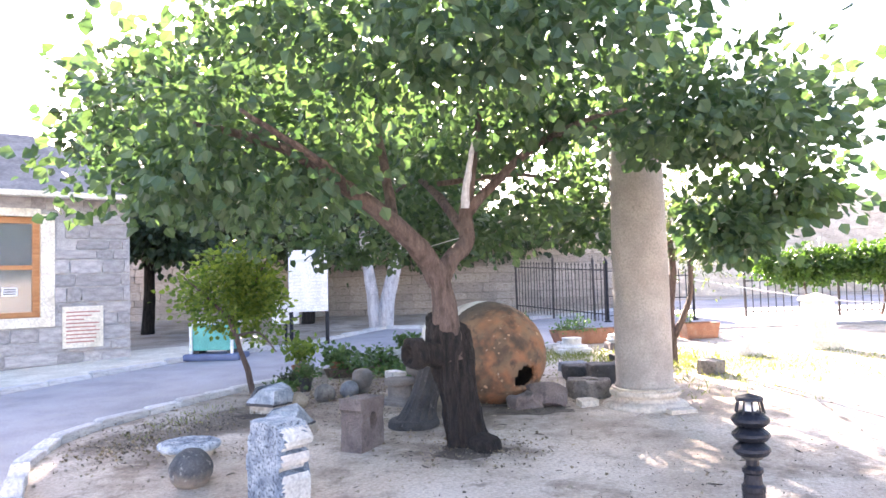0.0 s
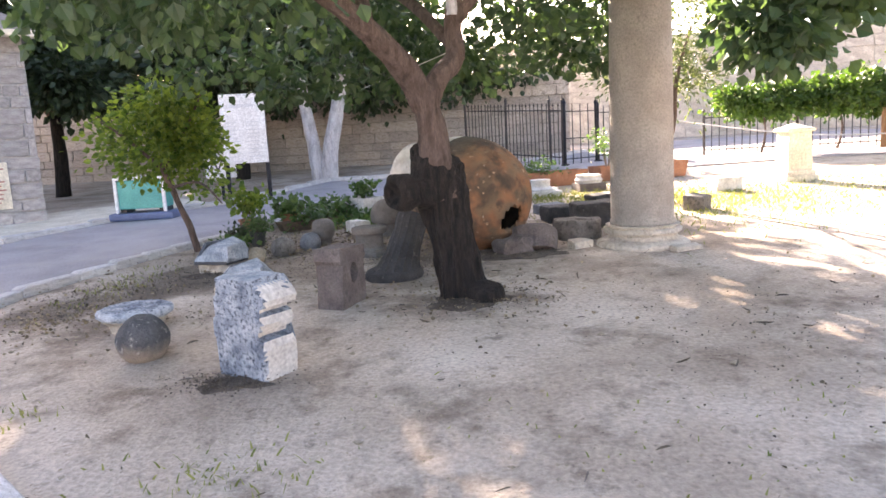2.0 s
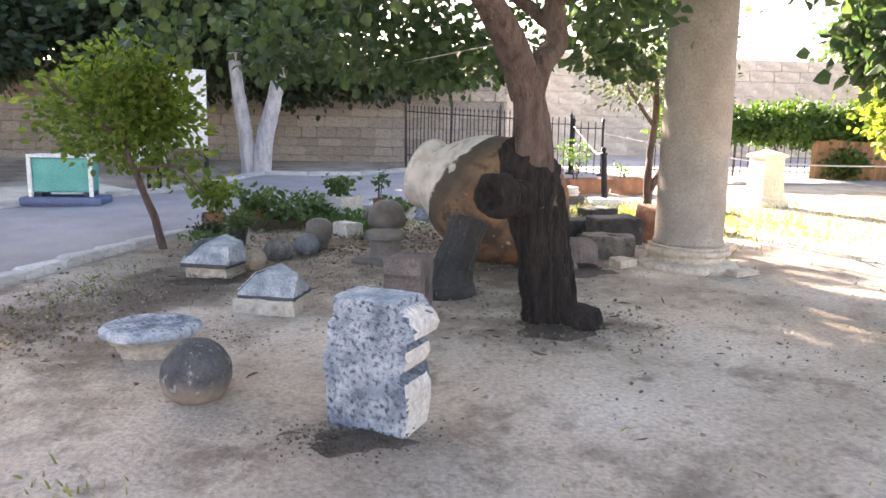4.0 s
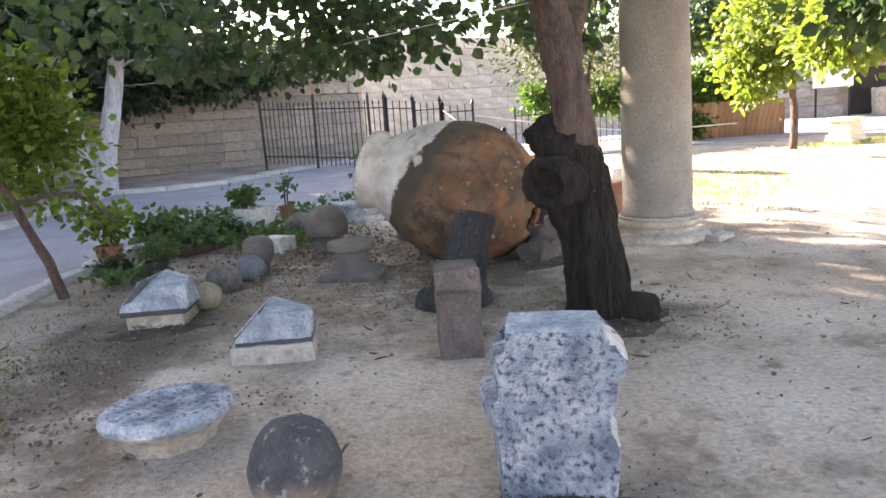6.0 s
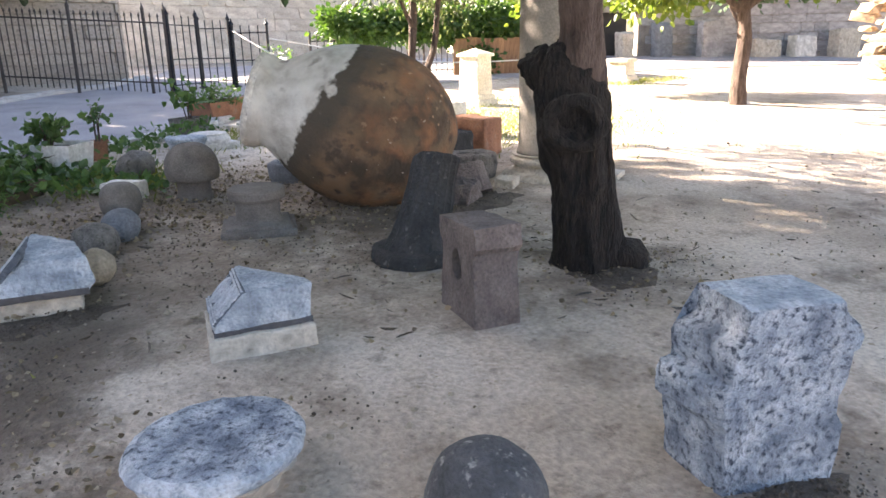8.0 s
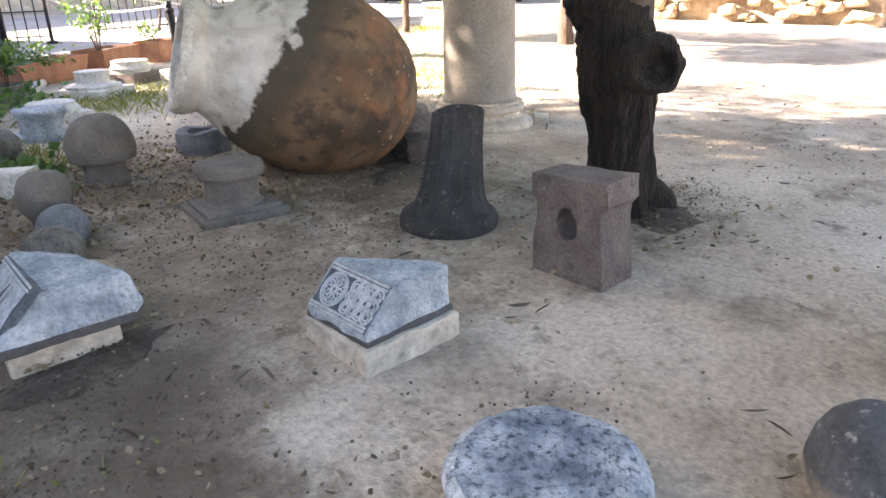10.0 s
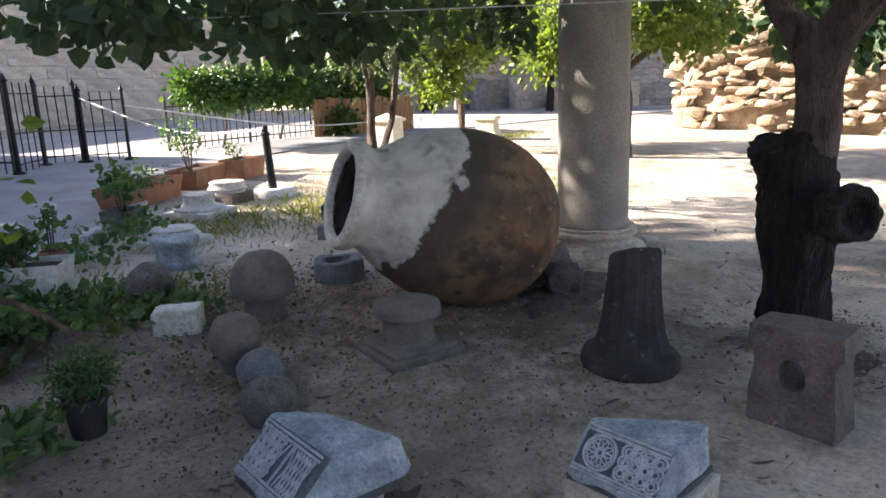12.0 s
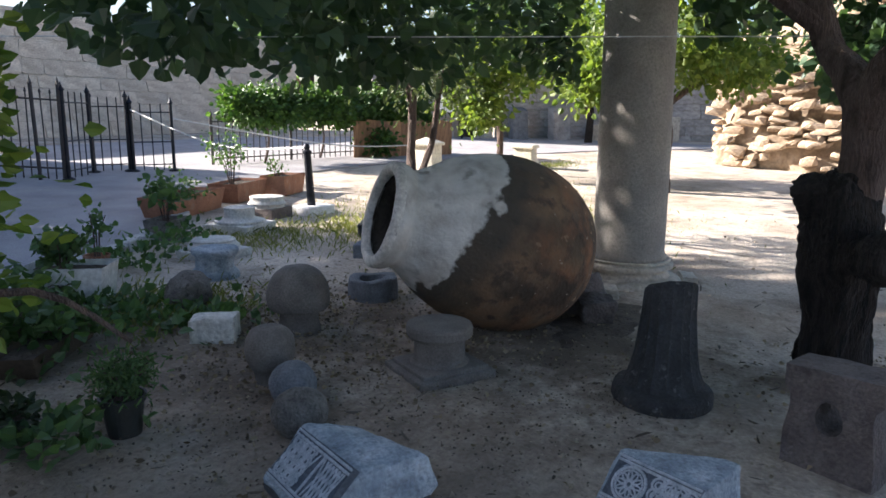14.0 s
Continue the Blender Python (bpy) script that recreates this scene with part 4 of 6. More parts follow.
        side = np.abs((P[:, 0] - x0) * ay - (P[:, 1] - y0) * ax)
        keep = ~((side < half * along / span + 0.08) & (along > 1.0) & (along < span + 0.3) & (P[:, 2] < base + rise * along))
        P, D = P[keep], D[keep]
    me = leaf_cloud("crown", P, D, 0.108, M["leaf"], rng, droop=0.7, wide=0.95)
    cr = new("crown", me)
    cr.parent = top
    cr["label"] = "dense crown of broad heart-shaped leaves"
    tagged(top, "old mulberry tree with a dark burled trunk and low leafy crown", "tree")


main_tree()

# ---- carved fragments on the bare earth ----


def moulded_block():
    """Cornice block: a stepped profile with three rolls, pulled through its depth."""
    top = root("cornice_block", -1.3, 5.86, 0, -26)
    right = [(0.235, -0.04), (0.25, 0.1), (0.255, 0.19), (0.225, 0.235), (0.16, 0.255), (0.165, 0.28), (0.225, 0.3), (0.245, 0.34), (0.235, 0.385), (0.19, 0.405), (0.2, 0.425), (0.28, 0.45), (0.295, 0.49), (0.27, 0.53), (0.205, 0.58), (0.195, 0.612)]
    left = [(-0.16, 0.612), (-0.165, 0.53), (-0.18, 0.51), (-0.24, 0.495), (-0.255, 0.46), (-0.25, 0.4), (-0.235, 0.375), (-0.295, 0.36), (-0.31, 0.33), (-0.305, 0.25), (-0.26, 0.22), (-0.255, 0.1), (-0.245, -0.04)]
    prof = [(0.9 * x, z) for x, z in right + left]
    bm = bmesh.new()
    n = 9
    rings = []
    for k in range(n + 1):
        y = -0.02 + 0.27 * k / n
        sc = 1.0 if 0 < k < n else 0.975
        rings.append([bm.verts.new(((u if u > -0.15 else -0.15 + (u + 0.15) * (0.4 + 0.6 * k / n)) * sc, y, (w - 0.3) * sc + 0.3)) for u, w in prof])
    for a, b in zip(rings, rings[1:]):
        for i in range(len(prof)):
            j = (i + 1) % len(prof)
            bm.faces.new((a[i], a[j], b[j], b[i]))
    caps = [bm.faces.new(rings[0][::-1]), bm.faces.new(rings[-1])]
    bmesh.ops.triangulate(bm, faces=caps)
    es = [e for e in bm.edges if e.calc_length() > 0.06]
    bmesh.ops.subdivide_edges(bm, edges=es, cuts=2)
    bmesh.ops.triangulate(bm, faces=bm.faces)
    roughen(bm, 0.004, 9, 3)
    roughen(bm, 0.003, 30, 5)
    block = part("block", bm, M["marble_pitted"], top)
    block.data.materials.append(M["marble_clean"])
    block.data.materials.append(M["marble"])
    for p in block.data.polygons:
        if p.center.x > 0.13 and p.center.y > 0.0 and abs(p.normal.y) < 0.75 and p.normal.z < 0.8 and p.center.z < 0.57:
            p.material_index = 1
        elif p.normal.z > 0.7 and p.center.z > 0.56:
            p.material_index = 2
    tagged(top, "weathered grey marble cornice block with broken mouldings, standing upright", "carved stone")


moulded_block()


def carve_rosette(bm, o, u, v, nrm, r):
    for rr, w in ((r, 0.006), (r * 0.82, 0.004), (r * 0.22, 0.006)):
        pts = [o + (u * math.cos(a) + v * math.sin(a)) * rr for a in (2 * math.pi * k / 28 for k in range(29))]
        tube(pts, [w] * 29, 5, bm, False)
    for k in range(10):
        a = 2 * math.pi * k / 10
        c = o + (u * math.cos(a) + v * math.sin(a)) * r * 0.52
        pts = [c + (u * math.cos(a) + v * math.sin(a)) * r * 0.24 * math.cos(q) + (-u * math.sin(a) + v * math.cos(a)) * r * 0.12 * math.sin(q) for q in (2 * math.pi * j / 10 for j in range(11))]
        tube(pts, [0.0035] * 11, 4, bm, False)


def carve_knots(bm, o, u, v, r, rows, cols):
    for i in range(cols):
        for j in range(rows):
            c = o + u * (i * r * 1.5) + v * (j * r * 1.5)
            pts = [c + (u * math.cos(a) + v * math.sin(a)) * r * (1 - 0.18 * k / 18) for k, a in ((k, 2 * math.pi * k / 18) for k in range(19))]
            tube(pts, [0.005] * 19, 5, bm, False)
            pts = [c + (u * math.cos(a) + v * math.sin(a)) * r * 0.45 for a in (2 * math.pi * k / 12 for k in range(13))]
            tube(pts, [0.004] * 13, 5, bm, False)


def carved_fragment(name, x, y, rz, slab, wedge, face, label, seed, kind):
    """A wedge-shaped carved piece set on a pale slab. face: corner, along, up of the carved panel."""
    top = root(name, x, y, 0, rz)
    lo = hewn(slab, 5, 0.008, 9, seed, 0.012)
    part("slab", lo, M["limestone"], top, "pale limestone slab beneath")
    # slightly proud band in print black: the crevice's shade put in as colour
    ring = wedge[:4]
    cx, cy = sum(p[0] for p in ring) / 4, sum(p[1] for p in ring) / 4
    crevice_shade = hewn([(cx + (p[0] - cx) * 1.025, cy + (p[1] - cy) * 1.025, p[2] + dz) for p in ring for dz in (-0.012, 0.022)], 4, 0.004, 14, seed, 0.004)
    part("crevice_shade", crevice_shade, M["ink"], top, "dark band standing in for the shade of the joint")
    hi = hewn(wedge, 6, 0.008, 10, seed + 4, 0.008)
    part("fragment", hi, M["marble"], top)
    o, a, b = (Vector(p) for p in face)
    u, v = a - o, b - o
    nrm = u.cross(v).normalized()
    lu, lv = u.length, v.length
    u.normalize()
    v.normalize()
    # thin darker plate that sets off the carved lines
    pl = bmesh.new()
    q = [pl.verts.new(o + s * u * lu + r * v * lv + nrm * h) for h in (-0.03, 0.003) for s, r in ((0, 0), (1, 0), (1, 1), (0, 1))]
    for f in ((0, 1, 2, 3), (4, 5, 6, 7), (0, 1, 5, 4), (1, 2, 6, 5), (2, 3, 7, 6), (3, 0, 4, 7)):
        pl.faces.new([q[i] for i in f])
    part("carved_panel", pl, M["marble_dark"], top, "darker flat panel behind the carved lines")
    bm = bmesh.new()
    o = o + nrm * 0.005
    for t in (0.03, 0.1, 0.88, 0.96):
        tube([o + v * lv * t, o + u * lu + v * lv * t], [0.006, 0.006], 5, bm)
    if kind == "rosette":
        carve_rosette(bm, o + u * lu * 0.25 + v * lv * 0.49, u, v, nrm, lv * 0.34)
        carve_knots(bm, o + u * lu * 0.56 + v * lv * 0.28, u, v, lv * 0.145, 3, 4)
        for k in range(4):
            tube([o + u * lu * (0.5 + 0.12 * k) + v * lv * 0.16, o + u * lu * (0.6 + 0.1 * k) + v * lv * 0.82], [0.004, 0.004], 5, bm)
    else:
        tube([o + u * lu * 0.56 + v * lv * 0.1, o + u * lu * 0.6 + v * lv * 0.9], [0.006, 0.006], 5, bm)
        carve_knots(bm, o + u * lu * 0.1 + v * lv * 0.24, u, v, lv * 0.12, 4, 4)
        for k in range(6):
            s = 0.62 + 0.055 * k
            tube([o + u * lu * s + v * lv * 0.14, o + u * lu * min(s + 0.1, 0.97) + v * lv * 0.84], [0.004, 0.004], 5, bm)
            tube([o + u * lu * min(s + 0.1, 0.97) + v * lv * 0.14, o + u * lu * s + v * lv * 0.84], [0.004, 0.004], 5, bm)
        for k in range(3):
            s = 0.05 + 0.16 * k
            tube([o + u * lu * s + v * lv * 0.14, o + u * lu * (s + 0.16) + v * lv * 0.84], [0.004, 0.004], 5, bm)
    rel = part("relief", bm, M["marble_relief"], top, "shallow carved ornament")
    rel["kind"] = "stuff"
    tagged(top, label, "carved stone")


carved_fragment("carved_fragment", -2.355, 7.745, -13.5,
                [(0, 0, -0.06), (0.47, 0, -0.06), (0.46, 0.42, -0.06), (0.03, 0.42, -0.06), (0, 0.0, 0.1), (0.46, 0.0, 0.1), (0.45, 0.42, 0.1), (0.03, 0.42, 0.1)],
                [(0.03, 0.03, 0.1), (0.45, 0.03, 0.1), (0.43, 0.41, 0.1), (0.05, 0.41, 0.1), (0.02, 0.03, 0.14), (0.04, 0.4, 0.14), (0.17, 0.04, 0.275), (0.2, 0.41, 0.3), (0.47, 0.06, 0.27), (0.45, 0.12, 0.28)],
                ((0.045, 0.39, 0.15), (0.028, 0.045, 0.15), (0.185, 0.39, 0.285)), "carved marble fragment with rosette and knotwork on a pale slab", 2, "rosette")
carved_fragment("carved_fragment", -3.035, 8.76, -14,
                [(0.02, 0.03, -0.06), (0.4, 0.03, -0.06), (0.4, 0.42, -0.06), (0.05, 0.42, -0.06), (0.02, 0.03, 0.11), (0.4, 0.02, 0.12), (0.4, 0.42, 0.11), (0.05, 0.42, 0.11)],
                [(0.0, 0.0, 0.11), (0.44, -0.04, 0.12), (0.42, 0.44, 0.11), (0.03, 0.46, 0.11), (-0.01, 0.02, 0.15), (0.02, 0.46, 0.15), (0.17, 0.05, 0.29), (0.19, 0.42, 0.34), (0.48, -0.05, 0.17), (0.45, -0.02, 0.29), (0.38, 0.36, 0.29)],
                ((0.03, 0.44, 0.165), (0.005, 0.04, 0.165), (0.175, 0.41, 0.325)), "broken marble fragment with carved bands on a pale slab", 6, "bands")


def round_slab():
    top = root("marble_table_slab", -2.63, 6.955, 0, 20)
    foot = lathe(smooth_profile([(0.17, -0.04), (0.185, 0.0), (0.2, 0.04), (0.225, 0.07), (0.23, 0.095), (0.0, 0.096)], 3), 48)
    for v in foot.verts:
        k = 1 + 0.05 * math.sin(9 * math.atan2(v.co.y, v.co.x))
        v.co.x, v.co.y = v.co.x * k, v.co.y * k
    roughen(foot, 0.01, 9, 4)
    part("foot", foot, M["limestone"], top, "pale broken capital beneath")
    disc = lathe([(0.0, 0.085), (0.22, 0.085), (0.262, 0.095), (0.282, 0.115), (0.286, 0.135), (0.276, 0.153), (0.25, 0.163), (0.22, 0.166), (0.18, 0.162), (0.12, 0.16), (0.06, 0.16), (0.0, 0.16)], 56, None, None, 0.93)
    bmesh.ops.subdivide_edges(disc, edges=[e for e in disc.edges if e.calc_length() > 0.04], cuts=1)
    roughen(disc, 0.006, 14, 8)
    roughen(disc, 0.003, 34, 2)
    ob = part("disc", disc, M["marble"], top)
    ob.data.materials.append(M["marble_pitted"])
    for p in ob.data.polygons:
        reach = math.hypot(p.center.x, p.center.y / 0.93) + 0.03 * noise.noise(p.center * 16)
        if p.normal.z > 0.6 and reach < 0.258:
            p.material_index = 1
    tagged(top, "round weathered marble slab lying on a broken capital", "carved stone")


round_slab()


def ball(name, x, y, r, sink, mat, label, seed, squash=1.0, rough=0.012):
    bm = bmesh.new()
    bmesh.ops.create_icosphere(bm, subdivisions=4, radius=r)
    for v in bm.verts:
        v.co.z *= squash
    roughen(bm, rough, 2.2 / r * 0.5, seed)
    ob = part(name, bm, M[mat], smooth=True)
    ob.location = (x, y, gz(x, y) + r * squash - sink)
    return tagged(ob, label, "stone ball", group="stone cannonballs")


ball("stone_ball", -2.15, 6.235, 0.172, 0.04, "basalt_dusty", "dark pitted stone ball half sunk in the earth", 1)
ball("stone_ball", -2.14, 9.86, 0.125, 0.045, "bluestone", "blue-grey stone ball on the earth", 2)
ball("stone_ball", -2.365, 9.57, 0.14, 0.04, "greystone", "brown-grey stone ball beside the carved fragment", 3, 0.9)
ball("stone_ball", -2.485, 9.06, 0.105, 0.01, "tanstone", "small tan stone ball beside the carved fragment", 4)
ball("stone_ball", -1.53, 11.64, 0.165, 0.02, "greystone", "rough faceted grey stone boulder", 5, 0.85, 0.03)


def finial(x, y, prof, mat, label, seed):
    top = root("stone_finial", x, y, -0.045)
    for name, pr in zip(("neck", "ball"), prof):
        bm = lathe(smooth_profile(pr, 5), 44)
        roughen(bm, 0.006, 8, seed)
        part(name, bm, M[mat], top, smooth=True)
    tagged(top, label, "carved stone", group="stone finials")


finial(-1.365, 10.64, [[(0.165, -0.05), (0.15, 0.03), (0.13, 0.12), (0.128, 0.185), (0.13, 0.215), (0.0, 0.22)], [(0.0, 0.19), (0.1, 0.192), (0.175, 0.2), (0.2, 0.215), (0.212, 0.28), (0.2, 0.36), (0.165, 0.43), (0.11, 0.475), (0.05, 0.495), (0.0, 0.5)]], "cut_stone", "grey stone ball finial on a flared neck", 2)
finial(-2.055, 10.13, [[(0.09, -0.05), (0.09, 0.06), (0.095, 0.11), (0.1, 0.16), (0.0, 0.165)], [(0.0, 0.1), (0.08, 0.108), (0.115, 0.14), (0.137, 0.22), (0.128, 0.3), (0.09, 0.345), (0.04, 0.362), (0.0, 0.365)]], "cut_stone", "small grey stone ball finial on a short neck", 5)


def drum_on_plinth():
    top = root("stone_pedestal", -1.335, 9.49, -0.035, -24)
    pl = box(-0.25, -0.23, -0.05, 0.25, 0.23, 0.075, 0.016)
    add_box(pl, -0.215, -0.2, 0.06, 0.215, 0.2, 0.1, 0.012)
    roughen(pl, 0.005, 9, 1)
    part("plinth", pl, M["cut_stone"], top, "square stone plinth")
    dr = lathe([(0.0, 0.07), (0.175, 0.085), (0.172, 0.105), (0.155, 0.115), (0.15, 0.13), (0.15, 0.235), (0.155, 0.25), (0.185, 0.258), (0.194, 0.27), (0.196, 0.31), (0.19, 0.328), (0.175, 0.334), (0.09, 0.337), (0.0, 0.338)], 56)
    roughen(dr, 0.0035, 12, 3)
    part("drum", dr, M["cut_stone"], top)
    tagged(top, "small grey stone drum with a rim on a square plinth", "carved stone")


drum_on_plinth()


def fluted_stump():
    top = root("fluted_column_stump", -0.84, 8.33, 0, 0)
    foot = lathe(smooth_profile([(0.27, -0.05), (0.275, 0.02), (0.265, 0.06), (0.23, 0.075), (0.0, 0.08)], 3), 40)
    roughen(foot, 0.012, 7, 2)
    part("foot", foot, M["basalt"], top, smooth=True)
    bm = bmesh.new()
    rings = []
    seg, fl = 96, 16
    hs = [(0.235, 0.06), (0.21, 0.1), (0.185, 0.16), (0.17, 0.24), (0.16, 0.34), (0.152, 0.44), (0.147, 0.52), (0.145, 0.575), (0.13, 0.59)]
    for r, z in hs:
        lean = Vector((0.22 * z / 0.59, 0.05 * z / 0.59, 0))
        rings.append([bm.verts.new(lean + Vector((math.cos(a) * rr, math.sin(a) * rr, z + 0.05 * math.cos(a + 2.5) * (z > 0.5)))) for a, rr in ((2 * math.pi * i / seg, r * (1 - (0.07 if z < 0.585 else 0.02) * abs(math.sin(fl * math.pi * i / seg)) ** 0.6)) for i in range(seg))])
    for a, b in zip(rings, rings[1:]):
        for i in range(seg):
            j = (i + 1) % seg
            bm.faces.new((a[i], a[j], b[j], b[i]))
    bm.faces.new(rings[-1])
    roughen(bm, 0.008, 9, 6)
    part("fluted_shaft", bm, M["basalt"], top)
    tagged(top, "dark fluted column stump flaring to a round foot", "carved stone")


fluted_stump()


def holed_block():
    top = root("pierced_stone", -1.1, 7.45, 0, 75)
    # local x runs into the view, the pierced faces look along y; built as a frame of four sides
    bm = bmesh.new()
    w0, w1, d, h = 0.2, 0.215, 0.12, 0.47
    out_lo, out_hi = 0.185, 0.2
    outer = [(-0.2, -0.05), (0.2, -0.05), (0.19, 0.12), (0.175, 0.3), (0.175, 0.345), (0.2, 0.37), (0.205, 0.47), (-0.2, 0.485), (-0.205, 0.385), (-0.175, 0.35), (-0.175, 0.3), (-0.19, 0.12)]
    n = 24
    inner = [(0.055 * math.cos(a) * (1.1), 0.265 + 0.075 * math.sin(a)) for a in (2 * math.pi * k / n for k in range(n))]

    def ray_out(a):
        c = Vector((0, 0.265))
        dr = Vector((math.cos(a), math.sin(a)))
        best = None
        for (x0, z0), (x1, z1) in zip(outer, outer[1:] + outer[:1]):
            p, q = Vector((x0, z0)) - c, Vector((x1, z1)) - c
            e = q - p
            den = dr.x * e.y - dr.y * e.x
            if abs(den) < 1e-9:
                continue
            t = (p.x * e.y - p.y * e.x) / den
            s = (p.x * dr.y - p.y * dr.x) / den
            if t > 0 and -1e-6 <= s <= 1 + 1e-6 and (best is None or t < best):
                best = t
        return c + dr * best
    angs = sorted([2 * math.pi * k / n for k in range(n)] + [math.atan2(z - 0.265, x) % (2 * math.pi) for x, z in outer])
    rings = {}
    for y in (-d, d):
        ro, rm, ri = [], [], []
        for a in angs:
            o = ray_out(a)
            i = Vector((0.06 * math.cos(a), 0.265 + 0.08 * math.sin(a)))
            mid = (o + i) / 2
            ro.append(bm.verts.new((o.x, y, o.y)))
            rm.append(bm.verts.new((mid.x, y, mid.y)))
            ri.append(bm.verts.new((i.x, y, i.y)))
        rings[y] = (ro, rm, ri)
    m = len(angs)
    for i in range(m):
        j = (i + 1) % m
        for y in (-d, d):
            ro, rm, ri = rings[y]
            bm.faces.new((ro[i], ro[j], rm[j], rm[i]))
            bm.faces.new((rm[i], rm[j], ri[j], ri[i]))
        bm.faces.new((rings[-d][0][i], rings[d][0][i], rings[d][0][j], rings[-d][0][j]))
        bm.faces.new((rings[-d][2][i], rings[-d][2][j], rings[d][2][j], rings[d][2][i]))
    bmesh.ops.remove_doubles(bm, verts=bm.verts, dist=0.002)
    bmesh.ops.subdivide_edges(bm, edges=[e for e in bm.edges if e.calc_length() > 0.08], cuts=2)
    bmesh.ops.triangulate(bm, faces=bm.faces)
    roughen(bm, 0.009, 8, 7)
    part("block", bm, M["redstone"], top)
    tagged(top, "reddish-brown stone block pierced by a hole, standing on end", "carved stone")


holed_block()

# ---- fragments and pots along the lane ----


def loose_block(name, x, y, rz, sx, sy, h, mat, label, seed, sink=0.03, amp=0.012, lean=0.0):
    rnd = random.Random(seed)
    pts = [(ux * sx / 2 * rnd.uniform(0.88, 1.05), uy * sy / 2 * rnd.uniform(0.88, 1.05), z) for ux in (-1, 1) for uy in (-1, 1) for z in (-sink, h * rnd.uniform(0.9, 1.05))]
    ob = part(name, hewn(pts, 5, amp, 7, seed, min(0.03, h * 0.15)), M[mat])
    ob.matrix_basis = pose(x, y, gz(x, y), 0, lean, rz)
    return tagged(ob, label, "carved stone")


loose_block("marble_block", -1.83, 10.93, -48, 0.3, 0.24, 0.16, "marble_clean", "small white marble block on the earth", 3)


def lathed(name, x, y, prof, mat, label, seed, amp=0.008, n=4, cat="carved stone", seg=36):
    bm = lathe(smooth_profile(prof, n), seg)
    roughen(bm, amp, 7, seed)
    ob = part(name, bm, M[mat], smooth=True)
    ob.location = (x, y, gz(x, y))
    return tagged(ob, label, cat)


lathed("marble_capital", -0.86, 12.22, [(0.2, -0.05), (0.2, 0.03), (0.17, 0.07), (0.165, 0.16), (0.19, 0.2), (0.195, 0.235), (0.16, 0.25), (0.0, 0.25)], "marble", "white marble capital with worn carving", 4, 0.02)


def stepped_base(x, y, rz, half, drum_r, h1, h2, mat, label, seed, plinth_mat=None):
    top = root("column_base", x, y, 0, rz)
    pl = hewn([(sx * half, sy * half, z) for sx in (-1, 1) for sy in (-1, 1) for z in (-0.05, h1)], 4, 0.008, 8, seed, 0.012)
    part("plinth", pl, M[plinth_mat or mat], top)
    dr = lathe(smooth_profile([(half * 0.95, h1 - 0.01), (half * 0.97, h1 + 0.03), (drum_r * 1.15, h1 + 0.05), (drum_r, h1 + 0.08), (drum_r, h2 - 0.03), (drum_r * 0.96, h2), (0.0, h2)], 3), 32)
    roughen(dr, 0.006, 8, seed + 1)
    part("drum", dr, M[mat], top)
    tagged(top, label, "column base", group="marble column bases")


stepped_base(-0.4, 12.85, 10, 0.25, 0.2, 0.07, 0.17, "marble_clean", "low white marble column base with a round disc", 2)
stepped_base(0.59, 13.7, 15, 0.29, 0.17, 0.09, 0.27, "marble_clean", "pale marble column base with a short drum", 5)
stepped_base(1.42, 14.2, 15, 0.23, 0.21, 0.12, 0.26, "marble_clean", "pale marble drum on a rough brown block", 8, "redstone")


def flower_trough(name, x, y, rz, lx, ly, h, mat, label, seed, plant=None, lip=0.025):
    """An open planter with soil, and what grows in it as a part."""
    top = root(name, x, y, 0, rz)
    bm = box(-lx / 2, -ly / 2, 0, lx / 2, ly / 2, h)
    bmesh.ops.recalc_face_normals(bm, faces=bm.faces)
    lid = [f for f in bm.faces if f.normal.z > 0.9]
    bmesh.ops.inset_region(bm, faces=lid, thickness=0.03)
    bmesh.ops.translate(bm, verts=list({v for f in lid for v in f.verts}), vec=(0, 0, -h * 0.85))
    rim = [f for f in bm.faces if f.calc_center_median().z > h * 0.99]
    r = bmesh.ops.extrude_face_region(bm, geom=rim)
    for v in r["geom"]:
        if isinstance(v, bmesh.types.BMVert):
            v.co.z += 0.03
            v.co.x += math.copysign(lip, v.co.x) if abs(v.co.x) > lx / 2 - 0.01 else 0
            v.co.y += math.copysign(lip, v.co.y) if abs(v.co.y) > ly / 2 - 0.01 else 0
    for v in bm.verts:
        k = 0.86 + 0.14 * v.co.z / h
        v.co.x, v.co.y = v.co.x * k, v.co.y * k
    part("box", bm, M[mat], top)
    so = hewn([(sx * lx * 0.45, sy * ly * 0.42, z) for sx in (-1, 1) for sy in (-1, 1) for z in (h * 0.6, h * 0.88)], 4, 0.012, 9, seed, 0.01)
    part("soil", so, M["soil"], top)
    tagged(top, label, "planter")
    return top


